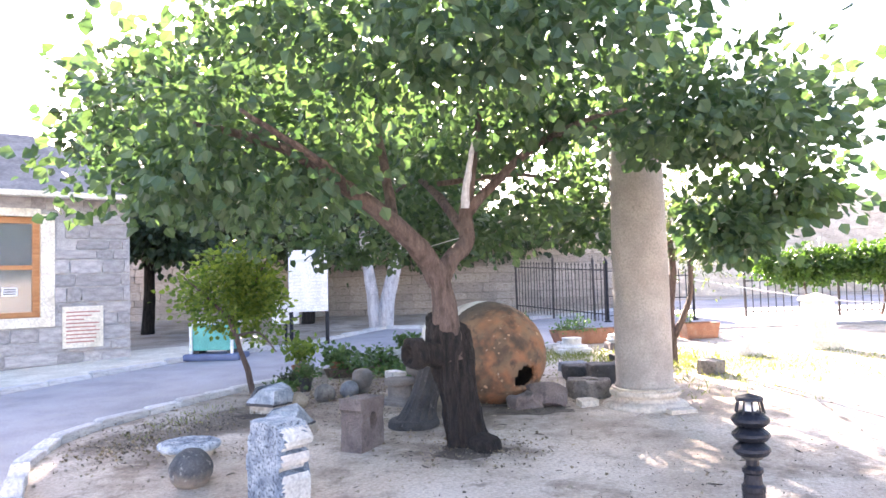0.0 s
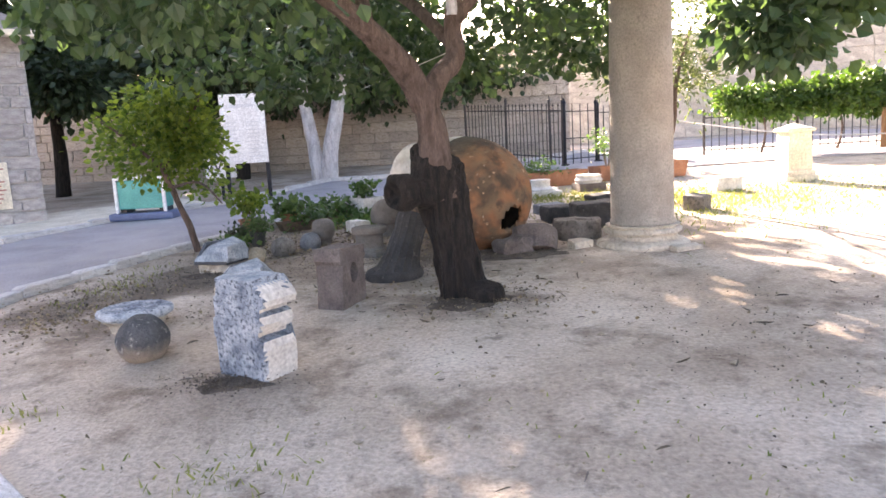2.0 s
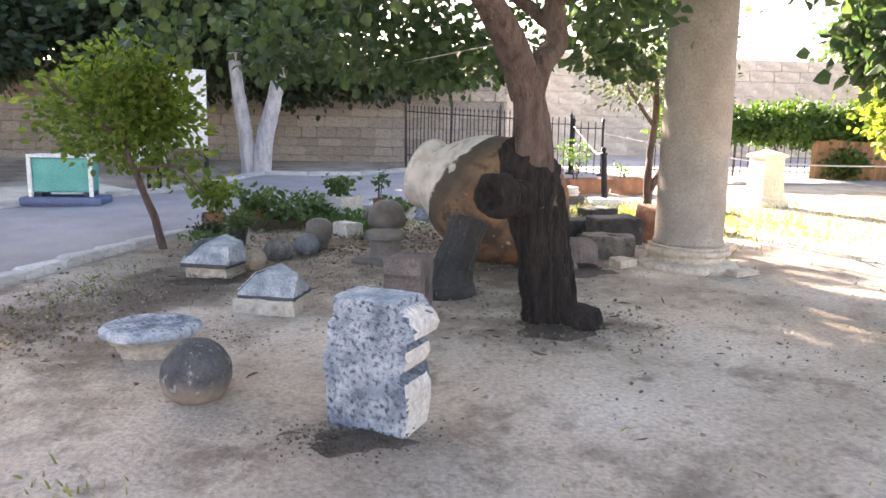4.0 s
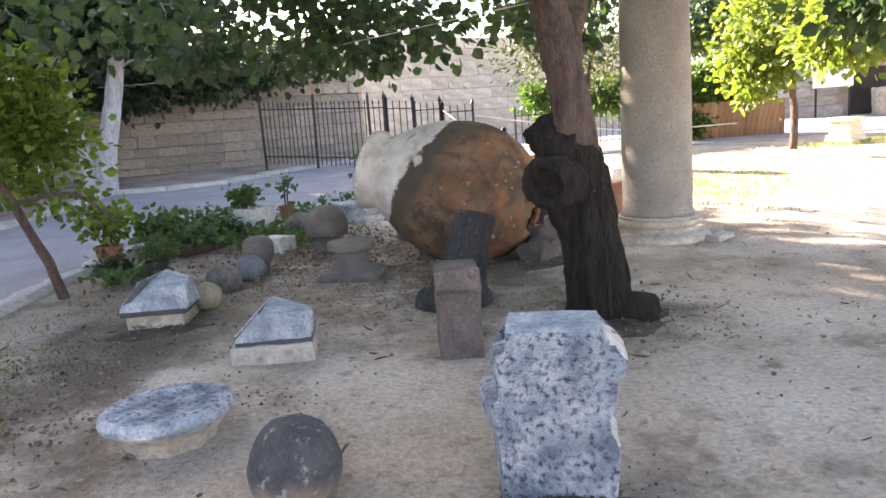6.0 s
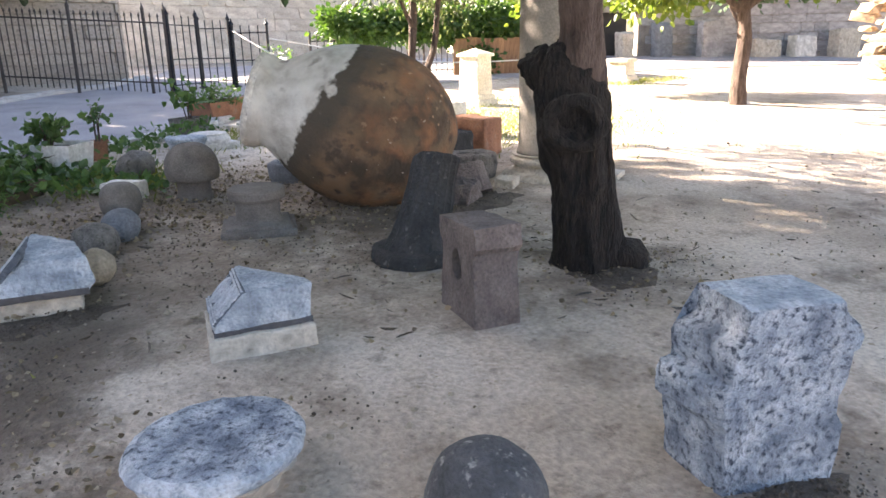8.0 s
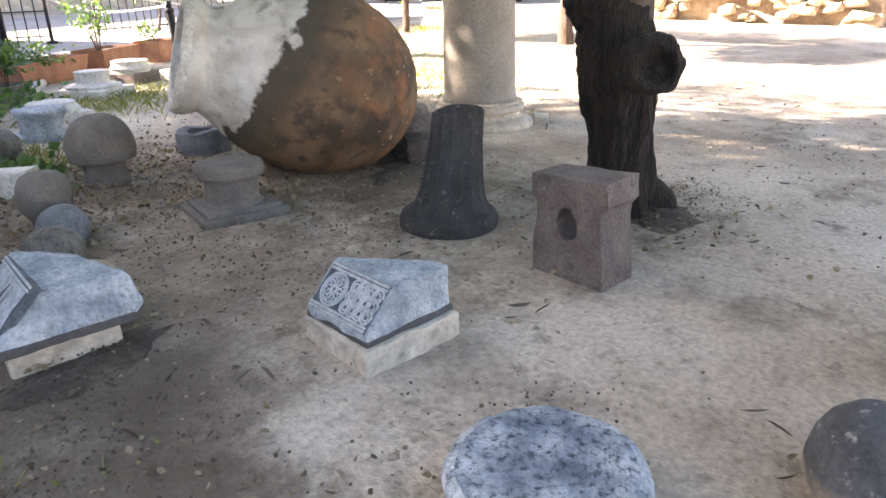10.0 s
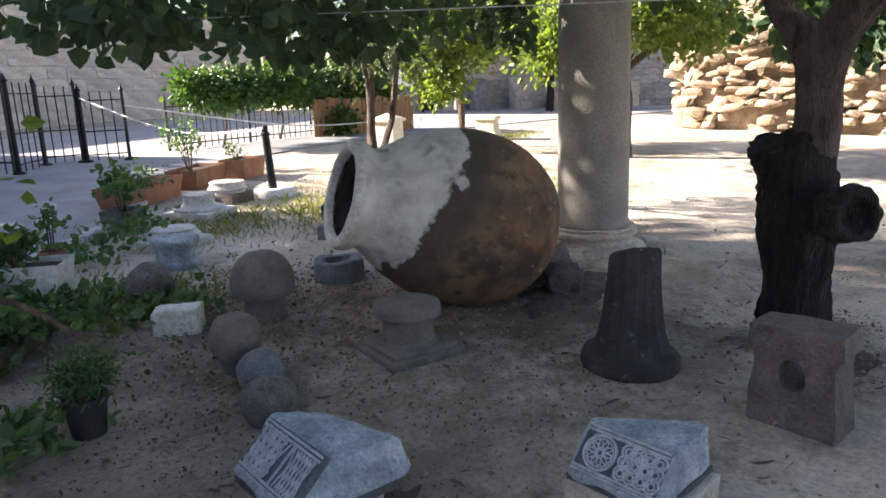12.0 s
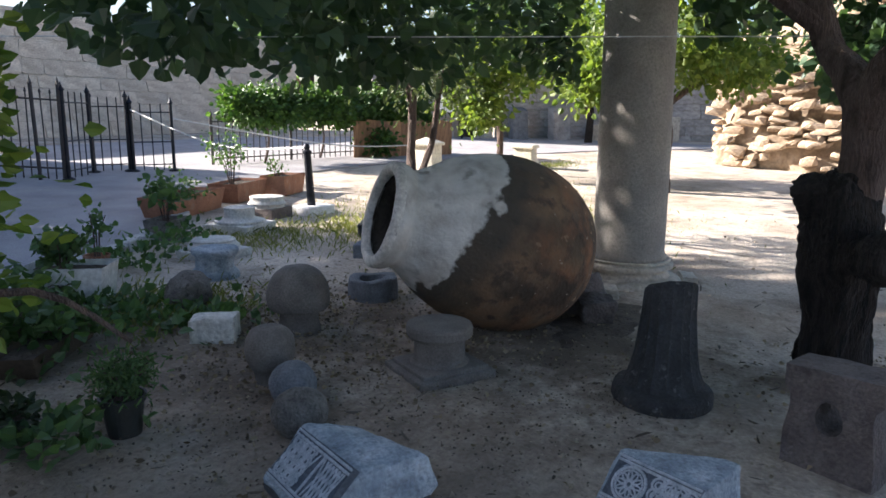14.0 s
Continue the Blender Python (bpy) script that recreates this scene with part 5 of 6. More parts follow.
def plant(parent, x, y, z, h, spread, n, size, mat, seed, stems=5, label="", droop=0.3, wide=0.8):
    """Stems and leaves of a potted or bedding plant; parts of parent."""
    rng = np.random.default_rng(seed)
    bm = bmesh.new()
    tips = []
    for i in range(stems):
        a = 2 * math.pi * i / stems + rng.random()
        r = spread * (0.3 + 0.7 * rng.random())
        tip = Vector((x + r * math.cos(a), y + r * math.sin(a), z + h * (0.65 + 0.35 * rng.random())))
        mid = Vector((x + 0.35 * r * math.cos(a), y + 0.35 * r * math.sin(a), z + h * 0.45))
        tube([(x + 0.02 * math.cos(a), y + 0.02 * math.sin(a), z - 0.03), mid, tip], [0.008, 0.006, 0.003], 5, bm)
        tips.append((mid, tip))
    st = part("stems", bm, M["limb"], parent)
    P, D = [], []
    for i in range(n):
        m0, t0 = tips[i % stems]
        q = m0.lerp(t0, rng.random()) + Vector(rng.normal(0, 0.16 * spread + 0.02, 3))
        q.z = max(q.z, z + 0.02)
        P.append(q)
        D.append((q.x - x, q.y - y, 0.3))
    lv = new("leaves", leaf_cloud("leaves", P, D, size, M[mat], rng, droop=droop, wide=wide))
    lv.parent = parent
    if label:
        lv["label"] = label


tb = flower_trough("terracotta_planter", 0.8, 15.05, 26, 1.35, 0.45, 0.27, "terracotta", "long terracotta planter with low green plants", 3)
plant(tb, -0.25, 0, 0.22, 0.16, 0.45, 420, 0.05, "herb", 5, 8)
tb = flower_trough("terracotta_planter", 2.05, 15.55, 26, 1.0, 0.45, 0.27, "terracotta", "long terracotta planter with a thin rose bush", 4)
plant(tb, -0.2, 0, 0.22, 0.75, 0.45, 260, 0.05, "herb", 6, 7)
tb = flower_trough("terracotta_planter", 2.95, 15.6, 20, 0.7, 0.42, 0.3, "terracotta", "terracotta planter at the end of the row", 9)
plant(tb, -0.2, 0, 0.22, 0.35, 0.2, 60, 0.05, "herb", 7, 4)
tw = flower_trough("white_trough", -2.05, 12.3, -48, 0.58, 0.36, 0.3, "white_paint", "white plastic trough with a leafy green plant", 5)
plant(tw, -0.05, 0, 0.26, 0.26, 0.2, 170, 0.075, "herb", 8, 7)
tw = flower_trough("white_trough", -0.25, 13.85, 30, 0.4, 0.3, 0.22, "greystone", "grey stone trough with a spindly plant", 6)
plant(tw, 0, 0, 0.2, 0.42, 0.22, 70, 0.1, "herb", 9, 4)
tr = flower_trough("seed_tray", -2.66, 11.38, 40, 0.85, 0.24, 0.13, "plastic_brown", "shallow brown tray with drooping green plants", 7)
plant(tr, 0.1, 0, 0.1, 0.12, 0.28, 160, 0.08, "herb", 10, 8)
tr = flower_trough("seed_tray", -2.45, 12.1, 40, 0.9, 0.25, 0.14, "plastic_brown", "shallow brown tray overgrown with leafy green plants", 8)
plant(tr, 0.0, 0, 0.12, 0.15, 0.4, 170, 0.08, "herb", 11, 12)


def flower_pot(x, y, r, h, mat, label, seed, ph, spread, n, size, pmat, stems=6, wide=0.8):
    top = root("flower_pot", x, y)
    p = lathe([(0.0, 0.0), (r * 0.74, 0.0), (r * 0.95, h * 0.86), (r * 1.05, h * 0.86), (r * 1.07, h), (r * 0.96, h), (r * 0.9, h * 0.8), (0.0, h * 0.8)], 28)
    part("pot", p, M[mat], top)
    s = lathe([(0.0, h * 0.8), (r * 0.89, h * 0.82), (0.0, h * 0.86)], 16)
    part("soil", s, M["soil"], top)
    plant(top, 0, 0, h * 0.8, ph, spread, n, size, pmat, seed, stems, wide=wide)
    tagged(top, label, "flower pot", group="potted plants")


flower_pot(-2.9, 10.17, 0.1, 0.19, "plastic_black", "black plastic pot with a feathery green herb", 3, 0.2, 0.15, 900, 0.045, "herb", 16, 0.25)
flower_pot(-3.28, 10.5, 0.07, 0.07, "plastic_black", "black plastic pot with a dark low herb", 4, 0.1, 0.16, 260, 0.05, "leaf_dark", 10)
flower_pot(-1.55, 12.85, 0.1, 0.2, "terracotta", "small terracotta pot with tall thin stems", 5, 0.5, 0.12, 60, 0.06, "herb", 4)
flower_pot(-3.4, 11.1, 0.13, 0.22, "terracotta", "terracotta pot with yellow-green trailing leaves", 6, 0.42, 0.28, 300, 0.08, "leaf_shrub", 8)
flower_pot(-3.0, 11.6, 0.12, 0.2, "terracotta", "terracotta pot with broad green leaves", 13, 0.2, 0.3, 260, 0.09, "herb", 9)


def bed(name, spots, label, mat, seed):
    """Low plants rooted in the earth, too many to count."""
    rng = np.random.default_rng(seed)
    P, D = [], []
    for x, y, r, h, n in spots:
        q = rng.normal(0, 0.45, (n, 2)) * r
        P.append(np.stack([x + q[:, 0], y + q[:, 1], [gz(x, y) + 0.02 + h * rng.random() for _ in range(n)]], 1))
        D.append(np.concatenate([q / r, np.full((n, 1), 0.6)], 1))
    ob = new(name, leaf_cloud(name, np.concatenate(P), np.concatenate(D), 0.07, M[mat], rng, 0.4, 0.1))
    tagged(ob, label, "plants", kind="stuff")


bed("bedding_plants", [(-2.6, 11.9, 0.5, 0.12, 130), (-2.9, 11.2, 0.4, 0.1, 50), (-1.2, 12.9, 0.4, 0.16, 60), (-0.75, 13.2, 0.4, 0.2, 90), (-0.2, 13.6, 0.3, 0.2, 60), (-3.12, 10.25, 0.3, 0.1, 120), (-2.2, 12.0, 0.5, 0.14, 200), (-1.3, 12.9, 0.4, 0.15, 60), (-2.0, 11.7, 0.5, 0.07, 200), (-1.7, 11.2, 0.4, 0.08, 150)], "low leafy plants along the bed's edge", "herb", 21)

# dark blocks and broken capitals between the jar and the column
loose_block("dark_stone", 0.85, 11.15, 20, 0.55, 0.35, 0.2, "basalt", "dark basalt block lying flat", 11)
loose_block("dark_stone", 1.2, 10.6, 10, 0.55, 0.4, 0.3, "basalt", "dark squared basalt block", 12)
loose_block("dark_stone", 1.5, 12.45, 30, 0.5, 0.35, 0.16, "basalt", "flat dark stone slab on the earth", 13)
loose_block("dark_stone", 0.7, 11.8, 30, 0.4, 0.3, 0.14, "bluestone", "flat blue-grey stone slab on the earth", 14)
loose_block("dark_stone", 2.6, 11.5, 60, 0.35, 0.3, 0.2, "greystone", "grey stone stub by the column", 16)
loose_block("pale_stone", 3.4, 13.2, 10, 0.42, 0.35, 0.22, "marble_clean", "small pale stone block on the grass", 17)
loose_block("pale_stone", 0.95, 9.4, 30, 0.24, 0.18, 0.07, "limestone", "small pale broken stone on the earth", 19)
loose_block("pale_stone", 1.95, 9.02, 25, 0.3, 0.14, 0.05, "limestone", "thin pale stone chip by the column base", 20)
loose_block("red_stone", 1.75, 10.7, 20, 0.42, 0.4, 0.42, "terracotta", "reddish square stone block with a hollow top", 21)


def hollow_stone(x, y, rz, r, h, hole, mat, label, seed, tilt=0):
    bm = lathe([(0.0, h * 0.45), (hole * 0.9, h * 0.45), (hole, h * 0.98), (hole * 1.1, h), (r * 0.96, h), (r, h * 0.9), (r * 1.02, 0.05), (r, -0.06), (0.0, -0.06)], 28)
    bmesh.ops.subdivide_edges(bm, edges=[e for e in bm.edges if e.calc_length() > 0.08], cuts=1)
    roughen(bm, 0.025, 5, seed)
    ob = part("hollow_stone", bm, M[mat])
    ob.matrix_basis = pose(x, y, gz(x, y), tilt, 0, rz)
    tagged(ob, label, "carved stone", group="hollowed stones")


hollow_stone(0.96, 9.95, 0, 0.27, 0.2, 0.11, "greystone", "grey hollowed stone mortar on the earth", 3)
hollow_stone(0.47, 9.42, 0, 0.24, 0.2, 0.13, "redstone", "broken brown hollowed stone tilted in the earth", 4, -28)
loose_block("broken_capital", 0.25, 9.2, 35, 0.34, 0.26, 0.16, "redstone", "crumbling brown stone fragment by the jar", 22, amp=0.03)
hollow_stone(-0.42, 10.8, 0, 0.2, 0.16, 0.1, "bluestone", "round grey stone base beside the jar's neck", 6)

# ---- iron post beside the path ----


def bollard_lamp():
    top = root("lamp_post", 1.79, 4.37, -0.07)
    top.scale = (0.8, 0.8, 0.98)
    post = lathe(smooth_profile([(0.11, -0.05), (0.11, 0.03), (0.085, 0.06), (0.075, 0.3), (0.066, 0.55), (0.058, 0.78)], 4) + [(0.062, 0.79), (0.062, 0.81), (0.05, 0.82), (0.045, 0.86), (0.055, 0.87), (0.055, 0.885), (0.034, 0.9), (0.034, 0.945)], 20)
    part("post", post, M["iron"], top)
    for k, (r, z) in enumerate(((0.098, 0.955), (0.1, 1.02), (0.1, 1.085))):
        fin = lathe([(0.04, z - 0.012), (r * 0.8, z - 0.01), (r, z + 0.01), (r * 0.97, z + 0.022), (r * 0.6, z + 0.05), (0.04, z + 0.055)], 28)
        part("louvre", fin, M["iron"], top)
    core = lathe([(0.0, 0.93), (0.055, 0.93), (0.055, 1.13), (0.0, 1.13)], 20)
    part("core", core, M["plastic_black"], top)
    for k in range(7):
        a = math.pi * (0.9 + k * 0.2)
        part("cap_bar", tube([(0.075 * math.cos(a), 0.075 * math.sin(a), 1.13), (0.06 * math.cos(a), 0.06 * math.sin(a), 1.19)], [0.006, 0.005], 5), M["iron"], top)
    part("cap", lathe([(0.0, 1.185), (0.075, 1.185), (0.07, 1.2), (0.0, 1.215)], 24), M["iron"], top, "domed cap over a gap in its bars")
    bulb = lathe(smooth_profile([(0.0, 1.12), (0.03, 1.13), (0.035, 1.155), (0.02, 1.175), (0.0, 1.18)], 3), 14)
    part("bulb", bulb, M["white_paint"], top, "white lamp bulb")
    tagged(top, "short black iron path lamp with louvred head and broken cap", "lamp post")


bollard_lamp()


def tape_post(x, y):
    top = root("short_post", x, y)
    ft = hewn([(sx * 0.24, sy * 0.2, z) for sx in (-1, 1) for sy in (-1, 1) for z in (-0.03, 0.1)], 4, 0.006, 8, 3, 0.02)
    part("foot", ft, M["white_paint"], top, "white concrete foot")
    p = lathe(smooth_profile([(0.06, 0.1), (0.055, 0.15), (0.05, 0.5), (0.048, 0.78)], 3) + [(0.06, 0.79), (0.06, 0.82), (0.03, 0.84), (0.045, 0.87), (0.03, 0.91), (0.0, 0.92)], 16)
    ob = part("post", p, M["iron"], top)
    ob.rotation_euler = (0, radians(-4), 0)
    tagged(top, "short black post set in a white concrete foot", "post")


tape_post(2.03, 14.02)

# ---- stone posts ----


def stone_post(x, y, w, h, label, pointed, seed):
    top = root("stone_post", x, y, 0, 12)
    body = hewn([(sx * w / 2 * k, sy * w / 2 * k, z) for sx in (-1, 1) for sy in (-1, 1) for k, z in ((1.0, 0.16), (0.92, h * 0.86))], 4, 0.008, 6, seed, 0.02)
    part("shaft", body, M["cream"], top)
    foot = bmesh.new()
    add_box(foot, -w * 0.66, -w * 0.66, -0.1, w * 0.66, w * 0.66, 0.09, 0.02)
    add_box(foot, -w * 0.58, -w * 0.58, 0.09, w * 0.58, w * 0.58, 0.165, 0.02)
    part("foot", foot, M["cream"], top)
    zt = h if not pointed else h * 0.93
    cap = hewn([(sx * w * 0.56, sy * w * 0.56, z) for sx in (-1, 1) for sy in (-1, 1) for z in (h * 0.85, zt * 0.97)] + ([(0, 0, h)] if pointed else [(sx * w * 0.5, sy * w * 0.5, h) for sx in (-1, 1) for sy in (-1, 1)]), 4, 0.006, 6, seed, 0.015)
    part("cap", cap, M["cream"], top)
    tagged(top, label, "stone post", group="stone posts")


stone_post(4.7, 14.1, 0.41, 0.92, "cream square stone post with a pointed cap", True, 4)
stone_post(10.05, 15.22, 0.46, 0.53, "low cream stone post with a flat cap", False, 6)

# ---- iron fence and gate ----


def iron_fence(name, a, b, h, gap, label, z_a=0.0, z_b=0.0, rails=(0.15, 0.9), thick=0.012):
    """Upright bars with spear tips, each its own piece, between two rails."""
    top = new(name)
    ax, ay = a
    bx, by = b
    L = math.hypot(bx - ax, by - ay)
    n = int(L / gap)
    bar = lathe([(thick, 0.0), (thick, h * 0.94), (thick * 2, h * 0.945), (thick * 1.6, h * 0.96), (0.0, h)], 6)
    me = put_mesh("bar", bar, M["fence_iron"])
    big = lathe([(thick * 2.6, -0.1), (thick * 2.6, h * 1.06), (thick * 3.4, h * 1.065), (thick * 1.6, h * 1.1), (0.0, h * 1.16)], 8)
    mb = put_mesh("post", big, M["fence_iron"])
    rnd = random.Random(name)
    for i in range(n + 1):
        t = i / n
        x, y = ax + (bx - ax) * t, ay + (by - ay) * t
        p = i % 12 == 0 or i == n
        ob = new("post" if p else "bar", mb if p else me)
        ob.parent = top
        ob.matrix_basis = pose(x, y, gz(x, y) + z_a + (z_b - z_a) * t + (0.0 if p else 0.04), rnd.uniform(-0.8, 0.8), rnd.uniform(-0.8, 0.8), 0)
    for k in rails:
        r = tube([(ax, ay, gz(ax, ay) + z_a + k * h), (bx, by, gz(bx, by) + z_b + k * h)], [0.016, 0.016], 6)
        part("rail", r, M["fence_iron"], top)
    tagged(top, label, "fence", group="iron fences")


iron_fence("iron_fence", (-1.25, 21.0), (1.2, 18.85), 1.45, 0.12, "dark iron fence with spear-tipped bars beside the lane", 0.12, 0.0)
iron_fence("iron_fence", (4.55, 19.5), (10.7, 19.2), 1.0, 0.17, "thin dark iron fence under a leafy hedge")


def gate_leaf(a, b, h, label):
    top = new("iron_gate")
    (ax, ay), (bx, by) = a, b
    z = gz(ax, ay)
    for x, y, t in ((ax, ay, 0.035), (bx, by, 0.03)):
        p = lathe([(0.1, -0.05), (0.1, 0.05), (t, 0.08), (t, h), (t * 1.6, h + 0.02), (t * 0.6, h + 0.08), (0.0, h + 0.16)], 10)
        ob = part("post", p, M["iron"], top)
        ob.location = (x, y, z)
    n = 4
    for i in range(1, n):
        t = i / n
        b_ = tube([(ax + (bx - ax) * t, ay + (by - ay) * t, z + 0.05), (ax + (bx - ax) * t, ay + (by - ay) * t, z + h)], [0.012, 0.012], 6)
        part("bar", b_, M["iron"], top)
    for k in (0.12, 0.45, 0.88):
        part("rail", tube([(ax, ay, z + h * k), (bx, by, z + h * k)], [0.012, 0.012], 6), M["iron"], top)
    tagged(top, label, "gate", group="iron gates")


gate_leaf((1.25, 18.82), (2.03, 19.5), 1.45, "black iron gate leaf standing open")
gate_leaf((2.08, 19.56), (2.63, 19.34), 1.35, "black iron gate leaf with thick posts")
gate_leaf((2.68, 19.3), (3.28, 18.95), 1.25, "black iron gate leaf with a footed post")

# ---- hedge of vine over the fence, board fence ----


def vine_hedge():
    rng = np.random.default_rng(9)
    top = root("vine_hedge", 7.8, 19.3)
    P, D = [], []
    for c, r, n in (((-2.4, 0, 1.45), (1.6, 0.55, 0.42), 120), ((0, 0, 1.5), (1.8, 0.7, 0.5), 150), ((2.2, -0.1, 1.55), (1.7, 0.75, 0.52), 140), ((3.4, -0.2, 1.3), (1.1, 0.8, 0.75), 110), ((1.4, -0.5, 0.45), (0.5, 0.4, 0.4), 30)):
        p, d = clumps(rng, n, 30, c, r, 0.16, 0.55)
        P.append(p)
        D.append(d)
    lv = new("leaves", leaf_cloud("leaves", np.concatenate(P), np.concatenate(D), 0.13, M["leaf_hedge"], rng, droop=0.5))
    lv.parent = top
    for x in (-2.5, -0.4, 1.6, 3.2):
        part("stem", tube(*resample([(x, 0.1, -0.05), (x + 0.1, 0.0, 0.6), (x - 0.05, 0.0, 1.3)], [0.04, 0.03, 0.02], 4), 7), M["limb"], top)
    top.scale = (0.8, 0.85, 0.85)
    tagged(top, "dense green vine hedge spilling over the iron fence", "hedge")


vine_hedge()


def board_fence():
    top = tagged(new("board_fence"), "low brown timber board fence in the hedge's shade", "fence")
    me = put_mesh("board", box(-0.075, -0.012, 0, 0.075, 0.012, 0.95, 0.005), M["wood_board"])
    rnd = random.Random(8)
    for i in range(24):
        t = i / 23
        x, y = 8.3 + 2.9 * t, 18.95 - 0.75 * t
        ob = new("board", me)
        ob.parent = top
        ob.matrix_basis = pose(x, y, gz(x, y) - 0.02 + rnd.uniform(-0.03, 0.02), 0, rnd.uniform(-1, 1), -14)


board_fence()

# ---- more trees ----


def simple_tree(name, x, y, trunk, limbs, crowns, mat, bark, label, leaf, seed, per=26, spread=0.22, droop=0.6, wide=0.85, floor=None):
    rng = np.random.default_rng(seed)
    top = root(name, x, y)
    b = tube(*resample(*trunk, 6), 14)
    roughen(b, 0.02, 5, seed)
    part("trunk", b, M[bark], top)
    for p, r in limbs:
        lb = tube(*resample(p, r, 5), 8)
        roughen(lb, 0.012, 6, seed)
        part("limb", lb, M["limb"], top)
    P, D = [], []
    for c, r, n in crowns:
        p, d = clumps(rng, n, per, c, r, spread, 0.4, floor)
        P.append(p)
        D.append(d)
    cr = new("crown", leaf_cloud("crown", np.concatenate(P), np.concatenate(D), leaf, M[mat], rng, droop=droop, wide=wide))
    cr.parent = top
    tagged(top, label, "tree")
    return top


st = simple_tree("sunlit_tree", 8.2, 11.35, ([(0, 0, -0.1), (-0.03, 0, 0.6), (0.05, 0, 1.3), (0.0, 0.05, 2.0), (0.1, 0.1, 2.6)], [0.2, 0.16, 0.15, 0.14, 0.1]),
            [([(0.0, 0.05, 1.9), (-0.8, 0.5, 2.5), (-1.8, 0.9, 2.9)], [0.09, 0.06, 0.03]), ([(0, 0, 2.0), (0.9, -0.6, 2.7), (1.8, -1.0, 3.1)], [0.09, 0.06, 0.03])],
            [((-0.2, 0, 3.6), (2.6, 2.4, 1.2), 170), ((-1.8, 0.9, 2.75), (1.3, 1.1, 0.6), 90), ((0.6, -1.2, 3.0), (1.8, 1.0, 0.7), 80), ((-2.6, 0.4, 2.4), (0.8, 0.8, 0.5), 45)], "leaf_sun", "limb", "young broadleaf tree with bright yellow-green sunlit crown", 0.15, 5)
st.scale = (0.78, 0.78, 0.78)
st = simple_tree("sunlit_tree", 8.5, 15.0, ([(0, 0, -0.1), (0.03, 0, 0.8), (-0.05, 0, 1.6), (0.0, 0.05, 2.6)], [0.1, 0.09, 0.08, 0.06]),
            [([(0.0, 0.05, 1.6), (-0.7, 0.1, 2.3), (-1.3, 0.2, 2.6)], [0.06, 0.04, 0.02])],
            [((-0.2, 0, 3.2), (2.0, 1.8, 1.1), 120), ((-1.0, 0.2, 2.2), (0.9, 0.8, 0.6), 50), ((-1.5, -0.3, 1.7), (0.4, 0.4, 0.45), 16)], "leaf_sun", "limb", "slender tree with drooping bright sunlit leaves", 0.15, 25)
st.scale = (0.78, 0.78, 0.78)
simple_tree("olive_tree", 2.2, 12.45, ([(0, 0, -0.1), (-0.02, 0, 0.7), (0.03, 0.02, 1.4), (0.0, 0.0, 2.2)], [0.07, 0.055, 0.05, 0.03]),
            [([(0.02, 0, 0.4), (0.25, -0.1, 1.0), (0.3, -0.2, 1.7), (0.5, -0.2, 2.4)], [0.05, 0.04, 0.03, 0.015]), ([(0.0, 0.0, 1.3), (-0.5, -0.3, 1.8), (-0.9, -0.5, 2.1)], [0.03, 0.02, 0.01])],
            [((0.1, 0, 2.5), (0.95, 0.8, 0.8), 95), ((-0.3, -0.2, 1.9), (0.7, 0.6, 0.35), 40), ((0.5, 0, 1.75), (0.5, 0.45, 0.4), 35)], "leaf_olive", "limb", "slender olive tree with two thin stems and sparse leaves", 0.075, 6, 22, 0.15, 0.2, 0.4)
white = simple_tree("whitewashed_tree", -4.55, 18.6, ([(0.12, 0, -0.1), (0.2, 0, 0.7), (0.45, 0, 1.7), (0.7, 0.1, 3.0)], [0.22, 0.19, 0.16, 0.13]),
                    [([(0.7, 0.1, 2.9), (0.9, 0.2, 4.0), (0.6, 0.3, 5.2)], [0.12, 0.08, 0.04]), ([(-0.4, 0.0, 2.5), (-0.8, 0.1, 3.6), (-1.2, 0.2, 4.8)], [0.11, 0.08, 0.04])],
                    [((-0.5, 0.3, 5.0), (3.4, 2.4, 1.9), 190), ((0.8, -0.3, 3.3), (2.0, 1.4, 0.6), 70), ((-2.2, 0, 3.5), (1.8, 1.4, 0.9), 80)], "leaf_dark", "whitewash", "twin-stemmed tree with whitewashed trunks and dark crown", 0.2, 7, 26, 0.32)
tw2 = tube(*resample([(-0.1, 0, -0.1), (-0.2, 0, 0.8), (-0.32, 0, 1.6), (-0.42, 0, 2.6)], [0.2, 0.16, 0.14, 0.12], 6), 14)
part("second_trunk", roughen(tw2, 0.02, 5, 3), M["whitewash"], white)


